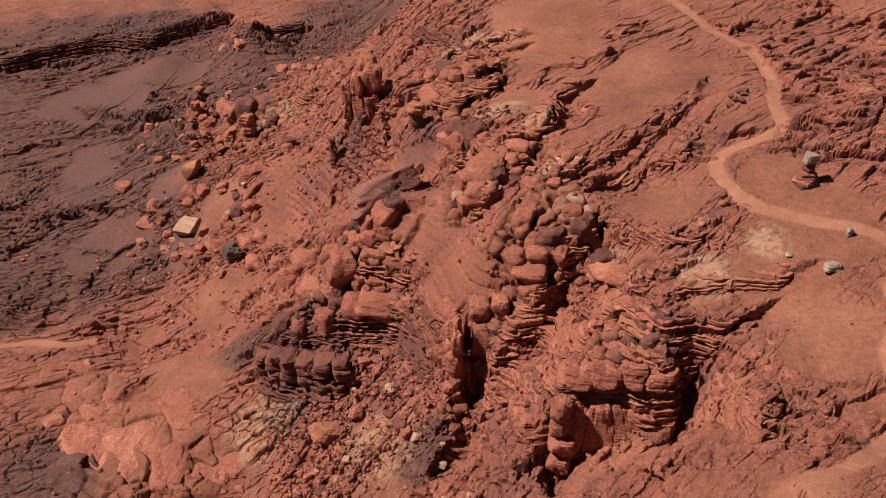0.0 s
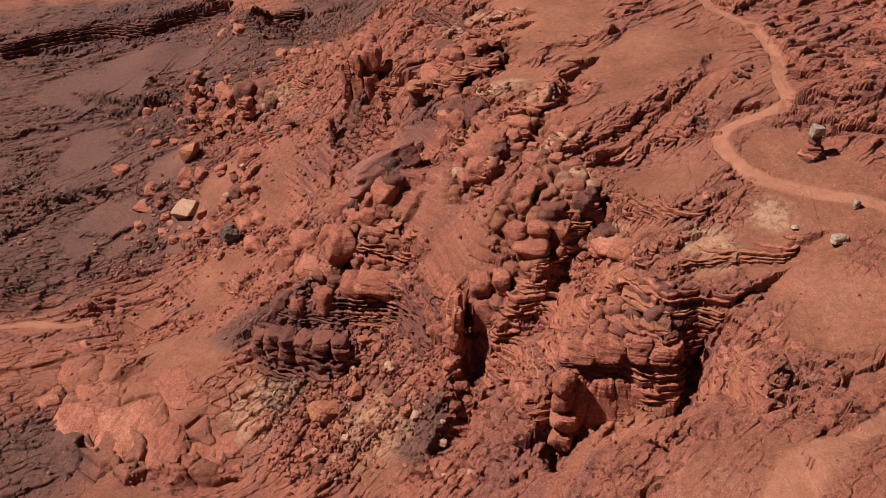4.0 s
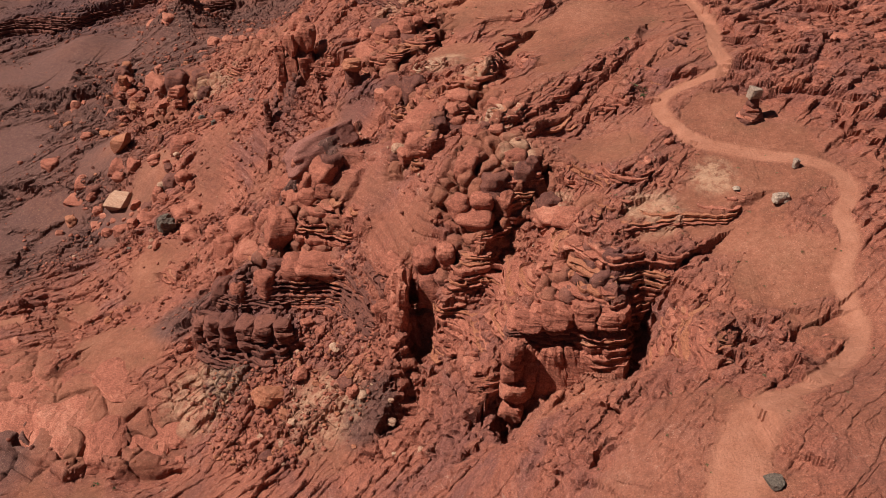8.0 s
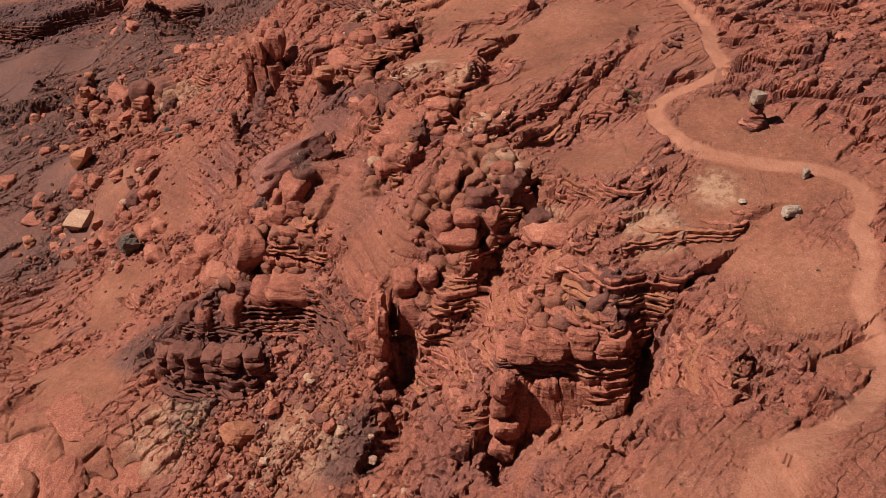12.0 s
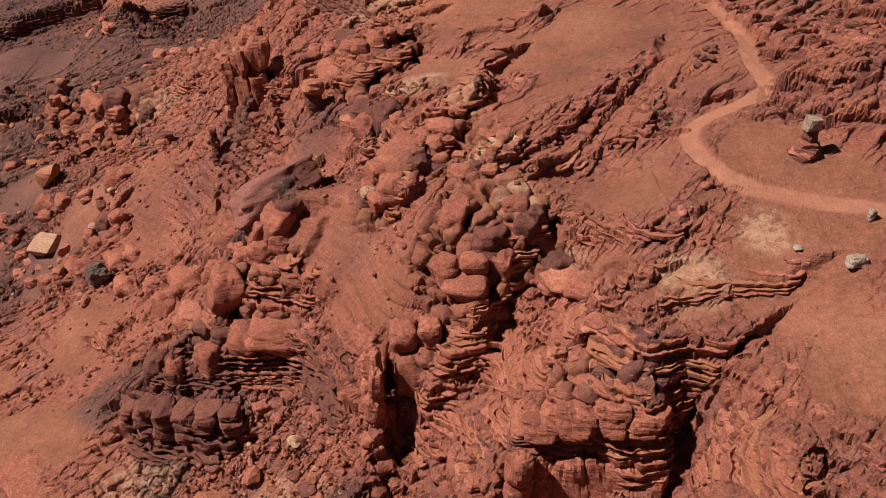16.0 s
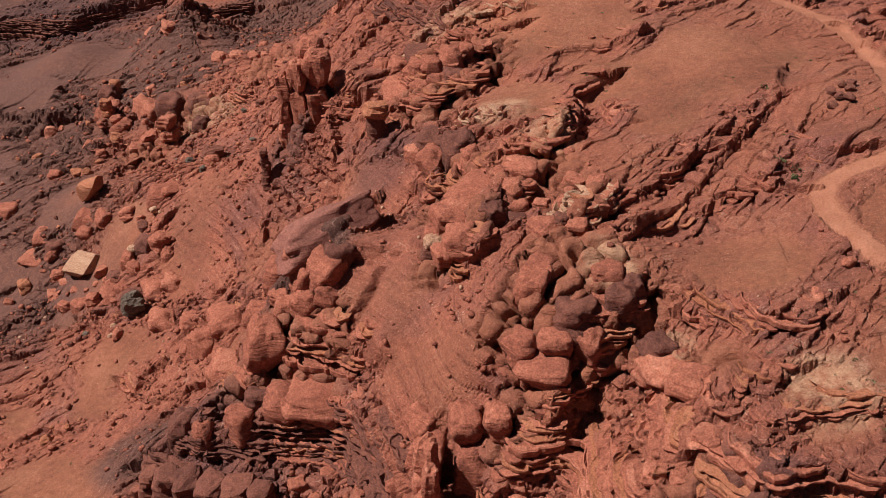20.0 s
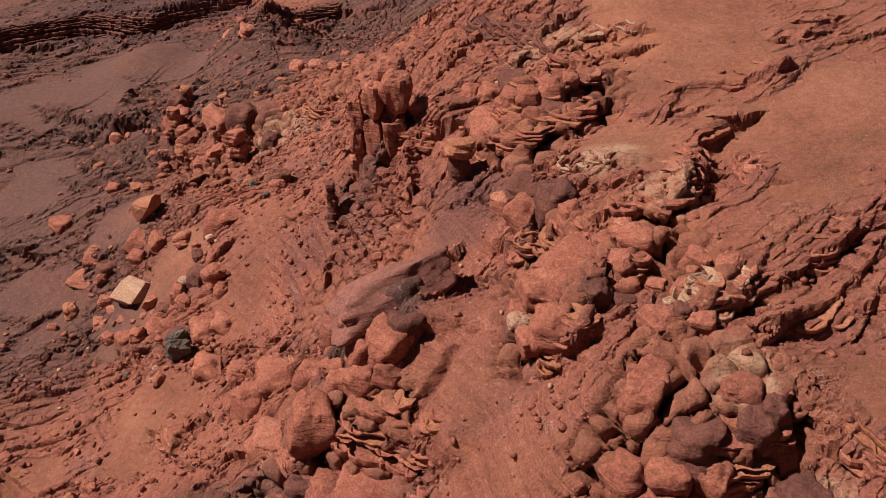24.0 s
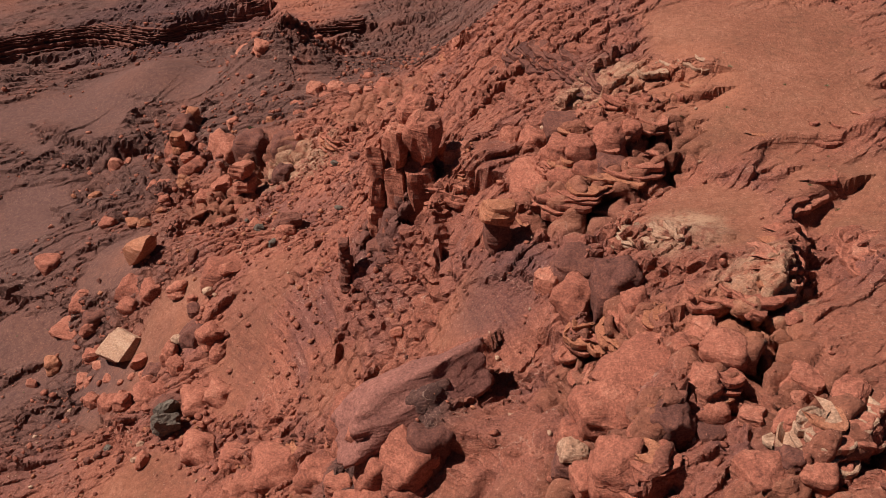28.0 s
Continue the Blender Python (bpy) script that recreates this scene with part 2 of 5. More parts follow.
def boulders_in(x, y, z, size, stretch, turn, flat, seed):
    """Cells of rock in depth: distance to the joint (in cells), a number for each cell, and the way from its middle in metres."""
    c, s = math.cos(radians(turn)), math.sin(radians(turn))
    p = [(c * x + s * y) / (size * stretch), (-s * x + c * y) / size, z / (size * flat)]
    low = [np.floor(q).astype(np.int64) for q in p]
    f1, f2 = np.full_like(x, 9.0), np.full_like(x, 9.0)
    ident, mid = np.zeros_like(x), [np.zeros_like(x) for _ in p]
    for du, dv, dw in itertools.product((-1, 0, 1), repeat=3):
        a, b, d = low[0] + du, low[1] + dv, low[2] + dw
        h = ((a * 73856093) ^ (b * 19349663) ^ (d * 83492791) ^ (seed * 2654435761 + 1013904223)).astype(np.uint64)
        h = (h ^ (h >> np.uint64(30))) * np.uint64(0xBF58476D1CE4E5B9)
        h = (h ^ (h >> np.uint64(27))) * np.uint64(0x94D049BB133111EB)
        h = h ^ (h >> np.uint64(31))
        part_of = [((h >> np.uint64(k)) & np.uint64(0x3FFF)).astype(float) / 16383.0 for k in (0, 14, 28, 42)]
        off = [cell + 0.1 + 0.8 * r - q for cell, r, q in zip((a, b, d), part_of, p)]
        dist = np.sqrt(off[0] ** 2 + off[1] ** 2 + off[2] ** 2)
        nearer = dist < f1
        f2 = np.where(nearer, f1, np.minimum(f2, dist))
        f1 = np.where(nearer, dist, f1)
        ident = np.where(nearer, part_of[3], ident)
        mid = [np.where(nearer, o, m) for o, m in zip(off, mid)]
    du, dv = mid[0] * size * stretch, mid[1] * size
    return f2 - f1, ident, c * du - s * dv, s * du + c * dv, mid[2] * size * flat


def smooth(a, b, x):
    t = np.clip((x - a) / (b - a), 0, 1)
    return t * t * (3 - 2 * t)


def from_line(x, y, points):
    """Signed distance to a line (positive on its left), how far past its ends, and the place along it from 0 to 1."""
    best, side, past, along = np.full_like(x, 1e9), np.zeros_like(x), np.zeros_like(x), np.zeros_like(x)
    lengths = [math.dist(a, b) for a, b in zip(points, points[1:])]
    total, before = sum(lengths), 0.0
    for n, ((ax, ay), (bx, by)) in enumerate(zip(points, points[1:])):
        dx, dy, ln = bx - ax, by - ay, lengths[n]
        t = ((x - ax) * dx + (y - ay) * dy) / ln ** 2
        tc = np.clip(t, 0, 1)
        d = np.hypot(x - ax - tc * dx, y - ay - tc * dy)
        near = d < best
        over = np.zeros_like(x)
        if n == 0:
            over = np.maximum(over, -t * ln)
        if n == len(lengths) - 1:
            over = np.maximum(over, (t - 1) * ln)
        best = np.where(near, d, best)
        side = np.where(near, np.sign(dx * (y - ay) - dy * (x - ax)), side)
        past = np.where(near, np.maximum(over, 0), past)
        along = np.where(near, (before + tc * ln) / total, along)
        before += ln
    return best * side, past, along


def eased(points):
    """The same line with its corners rounded off."""
    for _ in range(2):
        cut = [points[0]]
        for (ax, ay), (bx, by) in zip(points, points[1:]):
            cut += [(0.75 * ax + 0.25 * bx, 0.75 * ay + 0.25 * by), (0.25 * ax + 0.75 * bx, 0.25 * ay + 0.75 * by)]
        points = cut + [points[-1]]
    return points


def line_box(x, y, points, margin):
    px, py = [p[0] for p in points], [p[1] for p in points]
    return (x > min(px) - margin) & (x < max(px) + margin) & (y > min(py) - margin) & (y < max(py) + margin)


# ---------------------------------------------------------------- the lie of the land
# The escarpment: a red plateau in the east, a mauve bench in the west.
RIM_Y = (-110, -70, -20, 30, 80, 180, 300)
RIM_X = (8, 6, -24, -34, -44, -32, -30)
BENCH, PLATEAU = (21.1, 8.2, 2.7), (74.8, 1.4, 1.9)
SWELLS, SCARPS, CLEFTS = [], [], []


def swell(x, y, radius, height):
    """A rise, or a hollow, of the land."""
    SWELLS.append((x, y, radius, height))


def scarp(drop, reach, stone, *line):
    """A step of the land; the high ground lies on the line's left."""
    SCARPS.append((drop, reach, stone, line))


def cleft(depth, half, *line):
    """A deep crack in the rock."""
    CLEFTS.append((depth, half, line))


# the plateau and its rim
swell(-10, -55, 20, -4.6)
swell(24, -69, 10, -12.7)
swell(81, -6, 20, 7.8)
swell(-23, -17, 10, -9.3)
swell(54, 13, 10, 2.1)
swell(56, -75, 10, -6.1)
swell(22, -38, 10, -3.6)
swell(28, -14, 10, -6.5)
swell(47, -52, 10, -6.0)
swell(14, 29, 14, -4.1)
swell(9, -67, 10, -5.8)
swell(0, -50, 10, -6.7)
swell(-14, 61, 10, -2.2)
swell(10, -39, 10, -12.0)
swell(15, -23, 10, 2.7)
swell(2, -35, 10, 9.0)
swell(-17, -35, 10, -4.5)
swell(17, -57, 10, 4.0)
swell(60, -89, 10, -2.3)
swell(-38, 50, 4, 5.0)
swell(-16, 5, 9, -6.5)
swell(-24, 28, 6, 3.5)
swell(-7, -42, 3, 6.0)
# the slope and the bench
swell(-58, 187, 14, -3.7)
swell(-109, 35, 20, -6.9)
swell(-28, -5, 10, 16.4)
swell(-41, 42, 10, 7.5)
swell(-79, 60, 14, 10.0)
swell(-101, 162, 10, 8.1)
swell(-159, 63, 10, -5.7)
swell(-75, 121, 32, 11.6)
swell(-139, 162, 10, 7.1)
swell(-91, 2, 10, -6.0)
swell(-132, 18, 10, -6.4)
swell(-42, -21, 10, 7.3)
swell(-60, 51, 10, 6.7)
swell(-52, -51, 10, -4.4)
swell(-98, 68, 10, 5.1)
swell(-181, 188, 10, -4.0)
swell(-80, 21, 10, 2.4)
swell(-86, 86, 10, -2.3)
swell(-159, 63, 32, -7.2)
swell(-124, 81, 10, 3.6)
swell(-101, 162, 10, 8.1)
swell(-38, 52, 10, 4.5)
swell(-96, 52, 10, -2.9)
swell(-64, -24, 10, 2.2)
swell(-35, -44, 10, 2.5)
# ledges and cliffs
scarp(2.5, 7, "red", (24, -5), (29, -1), (36, 5), (40, 9), (43, 13), (48, 24))
scarp(2, 6, "red", (33, -8), (37, -7), (40, -9), (41, -6), (43, -2), (47, -6), (52, -6))
scarp(2.5, 7, "red", (24, -32), (29, -34), (33, -38), (37, -39), (41, -36))
scarp(2.5, 7, "red", (26, -49), (32, -52), (35, -51), (37, -51), (42, -50), (45, -50), (47, -49), (51, -48), (55, -47))
scarp(3, 6, "red", (50, -78), (53, -81), (56, -79), (56, -84))
scarp(3, 6, "bare", (43, -104), (44, -109), (46, -111))
scarp(3.3, 8, "bare", (-93, -50), (-85, -53), (-76, -60), (-72, -56), (-65, -57), (-57, -56))
scarp(9, 12, "dark", (-215, 182), (-198, 195), (-183, 204), (-157, 202), (-143, 214), (-129, 226))
scarp(1.4, 6, "bare", (-161, 56), (-156, 72), (-142, 71), (-129, 66))
scarp(3, 6, "bare", (63, -7), (67, -11), (71, -11), (73, -10))
scarp(3.5, 7, "bare", (66, -18), (70, -20), (74, -20), (77, -22), (79, -23))
scarp(3, 6, "bare", (77, -26), (79, -29), (82, -30), (84, -29))
scarp(2.5, 6, "bare", (77, -32), (78, -37), (80, -38))
scarp(2, 5, "bare", (82, -17), (86, -17), (88, -18))
scarp(2, 5, "bare", (78, 21), (76, 1), (79, -6), (81, -10))
scarp(2, 5, "bare", (91, 41), (94, 34), (100, 38))
scarp(3, 6, "bare", (61, -10), (62, -13), (65, -15))
scarp(3, 6, "bare", (65, 37), (65, 20), (66, 8), (70, 8))
scarp(1, 4, "red", (43, -20), (45, -28), (47, -30))
scarp(2.5, 5, "bare", (46, -87), (47, -90), (49, -93))
scarp(1.5, 4, "red", (48, -81), (50, -83), (53, -85))
scarp(2, 5, "bare", (57, -75), (59, -76), (61, -76))
scarp(2.5, 5, "bare", (23, -88), (25, -91), (27, -91), (28, -89))
scarp(3, 6, "bare", (12, -74), (15, -87), (18, -98), (21, -99))
scarp(2, 5, "bare", (17, -99), (19, -102), (21, -100))
scarp(1.2, 4, "red", (42, -78), (43, -82), (45, -84))
scarp(1.4, 5, "bare", (-135, 138), (-133, 143), (-122, 133), (-115, 134), (-115, 142))
scarp(2.2, 7, "bare", (-164, 138), (-154, 132), (-140, 123), (-130, 120), (-126, 125))
scarp(2.2, 6, "bare", (-122, 128), (-110, 108), (-105, 108), (-105, 115))
scarp(0.8, 5, "bare", (-135, 116), (-128, 116), (-116, 104), (-107, 98))
scarp(1.7, 6, "bare", (-140, 70), (-133, 66), (-130, 68))
scarp(1.7, 6, "bare", (-96, 162), (-88, 166), (-89, 201))
scarp(0.8, 4, "bare", (-131, 50), (-120, 46), (-115, 50))
scarp(1.4, 5, "bare", (-113, 64), (-109, 61), (-106, 62))
scarp(1.4, 5, "bare", (-136, 99), (-128, 92), (-123, 94), (-116, 89))
scarp(1.1, 5, "bare", (-90, 37), (-85, 29), (-80, 30), (-78, 34))
scarp(2, 5, "red", (-76, 115), (-68, 103), (-62, 99))
scarp(2, 5, "bare", (-65, -57), (-59, -55), (-58, -52))
scarp(0.8, 4, "bare", (-104, -22), (-100, -22), (-99, -17))
scarp(1.1, 4, "bare", (-100, -28), (-95, -30), (-93, -27), (-90, -24))
scarp(1.7, 5, "bare", (-96, 2), (-92, 0), (-88, 3), (-79, -3), (-77, -2))
scarp(0.8, 4, "bare", (-113, 1), (-109, 5), (-106, 10), (-104, 16))
scarp(0.6, 4, "bare", (-119, 29), (-110, 26), (-103, 24), (-99, 26))
scarp(3, 5, "red", (-72, 8), (-68, 4), (-65, 9))
scarp(0.8, 4, "bare", (-89, -28), (-89, -24), (-86, -20))
scarp(2.8, 7, "bare", (-123, 212), (-98, 160), (-94, 162), (-90, 170), (-92, 192), (-90, 207))
scarp(2.2, 7, "bare", (-159, 133), (-150, 129), (-141, 125), (-131, 121), (-124, 124))
scarp(2.2, 6, "bare", (-117, 113), (-109, 108), (-103, 106), (-101, 111))
scarp(2.8, 7, "bare", (-96, 81), (-93, 84), (-91, 88), (-87, 89), (-85, 91))
scarp(1.1, 5, "bare", (-128, 110), (-119, 104), (-109, 100), (-102, 97))
scarp(2, 5, "red", (-70, 105), (-67, 102), (-64, 105))
scarp(1.4, 5, "bare", (-135, 104), (-127, 97), (-121, 94))
scarp(0.7, 4, "bare", (-110, 36), (-110, 39), (-110, 41), (-106, 42), (-100, 41))
scarp(0.6, 4, "bare", (-102, 25), (-99, 28))
scarp(2.2, 5, "bare", (-91, 34), (-84, 28), (-85, 32))
scarp(1.7, 5, "bare", (-82, 29), (-80, 29))
scarp(1.5, 4, "red", (-61, 17), (-59, 19), (-55, 18))
scarp(5, 8, "dark", (-119, 211), (-104, 200), (-96, 204), (-88, 207))
scarp(4, 7.2, "red", (-50, 131), (-44, 122), (-42, 128))
scarp(2.5, 6, "bare", (57, 64), (60, 59), (64, 61), (69, 61))
scarp(2, 5.6, "bare", (63, 46), (66, 42), (70, 52), (73, 52))
scarp(3, 6.4, "bare", (63, -7), (67, -9), (70, -10), (73, -10))
scarp(2.5, 6, "bare", (66, 7), (69, 5), (69, 0))
scarp(2, 5.6, "bare", (84, 85), (87, 79), (91, 79))
scarp(3, 6.4, "bare", (100, 69), (98, 58), (103, 65))
scarp(3, 6.4, "bare", (91, 37), (94, 35))
scarp(2, 5.6, "red", (29, 56), (32, 56), (37, 63))
scarp(2.2, 7.2, "bare", (-155, 121), (-152, 127), (-142, 119), (-133, 119), (-125, 123), (-122, 123))
scarp(1.1, 5.6, "bare", (-128, 113), (-117, 103), (-109, 99), (-100, 96))
scarp(1.4, 6, "bare", (-134, 136), (-133, 142), (-127, 138))
scarp(1.4, 6, "bare", (-178, 109), (-170, 110), (-163, 112))
scarp(1.4, 6, "bare", (-131, 94), (-126, 93), (-121, 94))
scarp(1.4, 6, "bare", (-206, 188), (-195, 193), (-178, 195))
scarp(1.4, 6, "bare", (-215, 179), (-208, 183))
scarp(2.2, 7.2, "bare", (-156, 49), (-160, 59), (-156, 64), (-151, 65))
scarp(1.7, 6.4, "bare", (-170, 77), (-166, 78), (-162, 81), (-159, 85))
scarp(2.2, 7.2, "bare", (-157, 71), (-150, 69), (-142, 71), (-130, 67))
scarp(0.7, 4.96, "bare", (-123, 32), (-123, 39), (-120, 46), (-115, 50))
scarp(0.8, 5.2, "bare", (-112, 28), (-103, 23), (-99, 26))
scarp(1.4, 6, "bare", (-134, 19), (-133, 21), (-130, 25))
scarp(1.1, 5.6, "bare", (-130, 1), (-128, 6), (-129, 16))
scarp(1.1, 5.6, "bare", (-140, 16), (-139, 22))
scarp(1.1, 5.6, "bare", (-110, 6), (-109, 10), (-106, 17))
scarp(0.8, 5.2, "bare", (-108, 40), (-100, 40))
# the broken slope, the hollow and the cliff
scarp(6, 6, "dark", (-58.1, -19.7), (-53.6, -21), (-48.4, -22.6), (-42.8, -23.6), (-35.1, -23.6), (-27.6, -23.6), (-21.8, -26.3), (-17, -32.1), (-13.1, -39.4))
scarp(3, 5, "bare", (-52.4, -1), (-48.3, -1.8), (-38.6, -14.5), (-31.8, -15.7), (-24.1, -16.6), (-18.2, -19.8))
scarp(3, 5, "red", (-58.6, 11.5), (-54.7, 15.6), (-48.3, 14.8))
scarp(4, 5, "dark", (-55.4, -27.2), (-50.2, -30.6), (-43.4, -32.3), (-36.9, -34.5), (-33.2, -34.6))
scarp(10, 6, "bare", (-10.3, -56.4), (-7.6, -51.7), (-6.2, -48.3), (-5.1, -45.9), (-5.4, -44), (-7.6, -40.3))
scarp(9, 6, "red", (2.8, -44.9), (5.5, -44.1), (7.2, -42.6), (9.4, -40.6), (11.6, -38), (13.3, -35.1))
scarp(4, 6, "red", (15.7, -60.4), (20, -62.7), (25.1, -64), (28.7, -65.1), (31.3, -65.3), (33.6, -64.8), (36, -63.3))
scarp(13, 10, "bare", (9, -67), (12, -66), (16, -64), (20, -64), (26, -65), (31, -66), (34, -62))
scarp(3.5, 6, "red", (21.7, -55.1), (27.2, -58.9), (32.7, -60.6), (38.2, -60.4), (42, -58), (48.3, -53.5))
scarp(2, 4, "red", (7.3, -41.2), (11.5, -45), (15.1, -52.6), (16.9, -56.3))
scarp(2.5, 4, "red", (-2.1, -48.5), (1.7, -49.1), (7, -54.6), (11.9, -59.9), (14.2, -62.8))
scarp(2, 4, "red", (-2.7, -45.9), (1.8, -46.2), (7.1, -51.1), (12, -56.4))
scarp(2, 4, "red", (33.8, -66.9), (36.1, -66.5), (38.8, -68.4), (39.1, -73.1))
scarp(2.5, 4, "red", (33, -69.8), (35.7, -71.4), (37.5, -74.9), (37.9, -83.7), (39, -89.7))
scarp(3, 5, "red", (37.5, -76.5), (38.3, -83.5), (40, -85.5), (43.4, -80.1))
scarp(2, 4, "red", (42.9, -83.3), (47.4, -79.9), (51.4, -81.4), (52.2, -85.4))
scarp(2, 4, "bare", (42.3, -88.6), (46.2, -86.8), (48.6, -88.2), (49.5, -91.8))
scarp(4, 5, "red", (10, -72.5), (11, -66.8), (11.8, -64))
scarp(3, 5, "red", (4.5, -75.9), (7.4, -75.5), (9.6, -70.1))
scarp(1.5, 4, "bare", (17.8, -96.4), (20.9, -95.9), (23.8, -91.7))
scarp(3, 5, "red", (-10.5, -53), (-7.1, -52.3), (-3.7, -51.6))
scarp(5, 6, "bare", (-34.6, -4.9), (-29.8, -5.1), (-26.5, -3.3), (-23.4, 0.1), (-22.1, 7.6), (-21.2, 11.3))
scarp(1.5, 4, "red", (-20.4, 7.9), (-18.2, 8.7), (-16.1, 7.4))
scarp(2, 4, "red", (-14, 4.6), (-11.4, 2.3), (-7.8, 0.3), (-5.6, -0.1))
scarp(5, 5, "red", (-13.1, 10.2), (-11.3, 8.1), (-8.3, 6.3), (-6, 5.5), (-3.7, 2.5))
scarp(2, 4, "red", (-3.5, 16), (-0.3, 14.6), (1.9, 14.2))
scarp(1.5, 4, "red", (-20.9, 21.3), (-18.9, 20.7), (-16.7, 19.8))
scarp(8, 6, "red", (-7.1, -15.6), (-4.7, -17.8), (-3, -17.2), (-1.3, -15.5), (-0.1, -12.7), (0.1, -9.8))
scarp(3, 5, "red", (0.6, -15.1), (2.2, -14.3), (3.4, -12.4), (2.4, -9))
scarp(3, 5, "red", (1.7, -7.1), (3.5, -6.8), (5, -4.9), (6.9, -1.9))
scarp(5, 6, "red", (-20.4, 31), (-17.1, 30.5), (-14.1, 28.8), (-11.4, 29.8), (-8.8, 32.8), (-4.6, 33.6), (-1.9, 36.1))
scarp(4, 5, "red", (-20.6, 41.9), (-15.6, 37.3), (-11.9, 37.7), (-8.4, 38.4), (-4.9, 42.5), (-0.5, 45))
scarp(3, 5, "red", (-24.5, 53.7), (-19, 49.3), (-12.6, 48), (-8, 47.4))
scarp(2.5, 4, "red", (-11.5, 56.5), (-5.8, 51.2), (-1.2, 52.4), (3.6, 54.3))
scarp(1.5, 4, "pale", (-18.6, 58.4), (-13.8, 54.6), (-9.3, 54.1))
scarp(2.5, 4, "pale", (-6.8, 60.4), (-2, 60.4), (4.7, 59.7))
scarp(2, 4, "dark", (-30, 80.2), (-24.7, 76.2), (-18.6, 70.8), (-13.6, 63.7), (-11.6, 58.2))
scarp(2.5, 4, "pale", (-7.8, 23), (-4.1, 20.7), (-0.3, 18.6), (2.7, 18.7))
scarp(8, 6, "red", (-31.5, 33.9), (-32.1, 38.2), (-32.1, 41.6), (-28.3, 41.4))
scarp(3, 4, "dark", (-45.5, 30.5), (-44.8, 33.9), (-43.9, 38.1), (-42.6, 40.5))
scarp(4, 5, "red", (0.9, 5.3), (3.3, 6.3), (6.5, 4.9), (9.9, 7.1), (12.4, 11.9))
scarp(5, 5, "red", (12.2, 11.2), (13.1, 18.2), (13.1, 25.4), (15.5, 29.6), (19.7, 32.7))
scarp(2, 5, "red", (9.4, 36.7), (10.5, 41), (15.5, 42.2), (20.4, 42.8), (25.9, 45))
scarp(3, 4, "pale", (8.6, -9.8), (9.3, -14.1), (11.5, -14.7), (14.8, -11.8), (17, -9.9))
scarp(2, 4, "red", (17.5, 23.5), (17.7, 17.6), (18.8, 13.7), (20.7, 12.9))
scarp(2.2, 5, "bare", (-94, 78), (-89, 80), (-85, 85), (-80, 87))
scarp(1.5, 4, "bare", (-23.7, -5), (-19.9, -6.2), (-16.8, -6.9))
scarp(2, 4, "bare", (-28.3, -9.5), (-26.6, -8.8), (-24.4, -7.5))
scarp(2, 4, "red", (4.9, -20.3), (7.2, -18.7), (9.8, -17.8), (12.7, -16.6))
scarp(1.5, 4, "red", (6.7, 34), (9.4, 33.1), (12.9, 34.5))
scarp(3, 5, "red", (-34.8, -22.9), (-30.5, -23.2), (-25.7, -23.6), (-20.3, -25.4))
scarp(3, 5, "red", (-33.7, -14.6), (-28.7, -15.3), (-23.8, -16.4), (-19.1, -19.1))
scarp(6, 6, "red", (-44.7, -21.9), (-44.9, -16.3), (-40.6, -16.6), (-37.4, -15.4))
scarp(3, 5, "red", (11.4, -33.4), (16.7, -31.4), (19.5, -29.2))
scarp(3, 5, "red", (20.4, -38.5), (22.9, -44.5), (25.9, -47.6), (29.6, -46.3), (34.6, -44.6))
scarp(2.5, 4, "red", (8.3, -39.9), (11.4, -41.6), (14.7, -46.3))
scarp(2.5, 4, "red", (7.3, -43.9), (11, -46.5), (14.2, -51.4))
scarp(2, 4, "red", (18.6, -41.6), (20.1, -47), (21, -52.9))
scarp(2, 4, "bare", (-33, -7.7), (-29.8, -7.1), (-26.8, -6.2), (-20, -6.4))
scarp(2.5, 4, "red", (10.3, -15.7), (14.9, -13.2), (20.9, -8.8))
scarp(2, 4, "red", (18.1, -16.6), (23.9, -13.8), (28.5, -10.1))
# cracks
cleft(3, 1.2, (-101, 122), (-93, 105), (-91, 97))
cleft(3.5, 1.3, (-89, 114), (-86, 104), (-83, 97))
cleft(2.5, 1.0, (-80, -39), (-75, -47), (-73, -54))
cleft(2.5, 1.0, (-89, -41), (-87, -49), (-90, -48))
cleft(3, 1.0, (-39, 23), (-32, -9), (-34, -14))
cleft(9, 2.2, (-8, -38), (-6, -41), (-4, -45), (-6, -46))
cleft(9, 3.0, (35, -60), (33, -66), (29, -80))
cleft(4, 1.2, (-51, 94), (-43, 50), (-43, 41))
cleft(5, 1.8, (-35, 60), (-34, 45), (-36, 40))
cleft(1.5, 0.7, (-66, -47), (-59, -52), (-58, -49), (-58, -44))
cleft(1.5, 0.7, (21, -69), (21, -78), (20, -83))
cleft(4, 1.4, (11, -61), (11, -66), (10, -71))
cleft(5, 2, (9, -34), (11, -37), (10, -40))
cleft(4, 1.5, (-4, -14), (-2, -12), (-0, -11))
cleft(2, 0.8, (-5, 11), (-6, 7), (-6, 4))
cleft(2, 0.8, (-10, 15), (-9, 10), (-9, 5))
cleft(2, 0.8, (-18, -9), (-20, -12), (-22, -15))
cleft(1.5, 0.8, (13, -37), (15, -41), (18, -51), (20, -56))

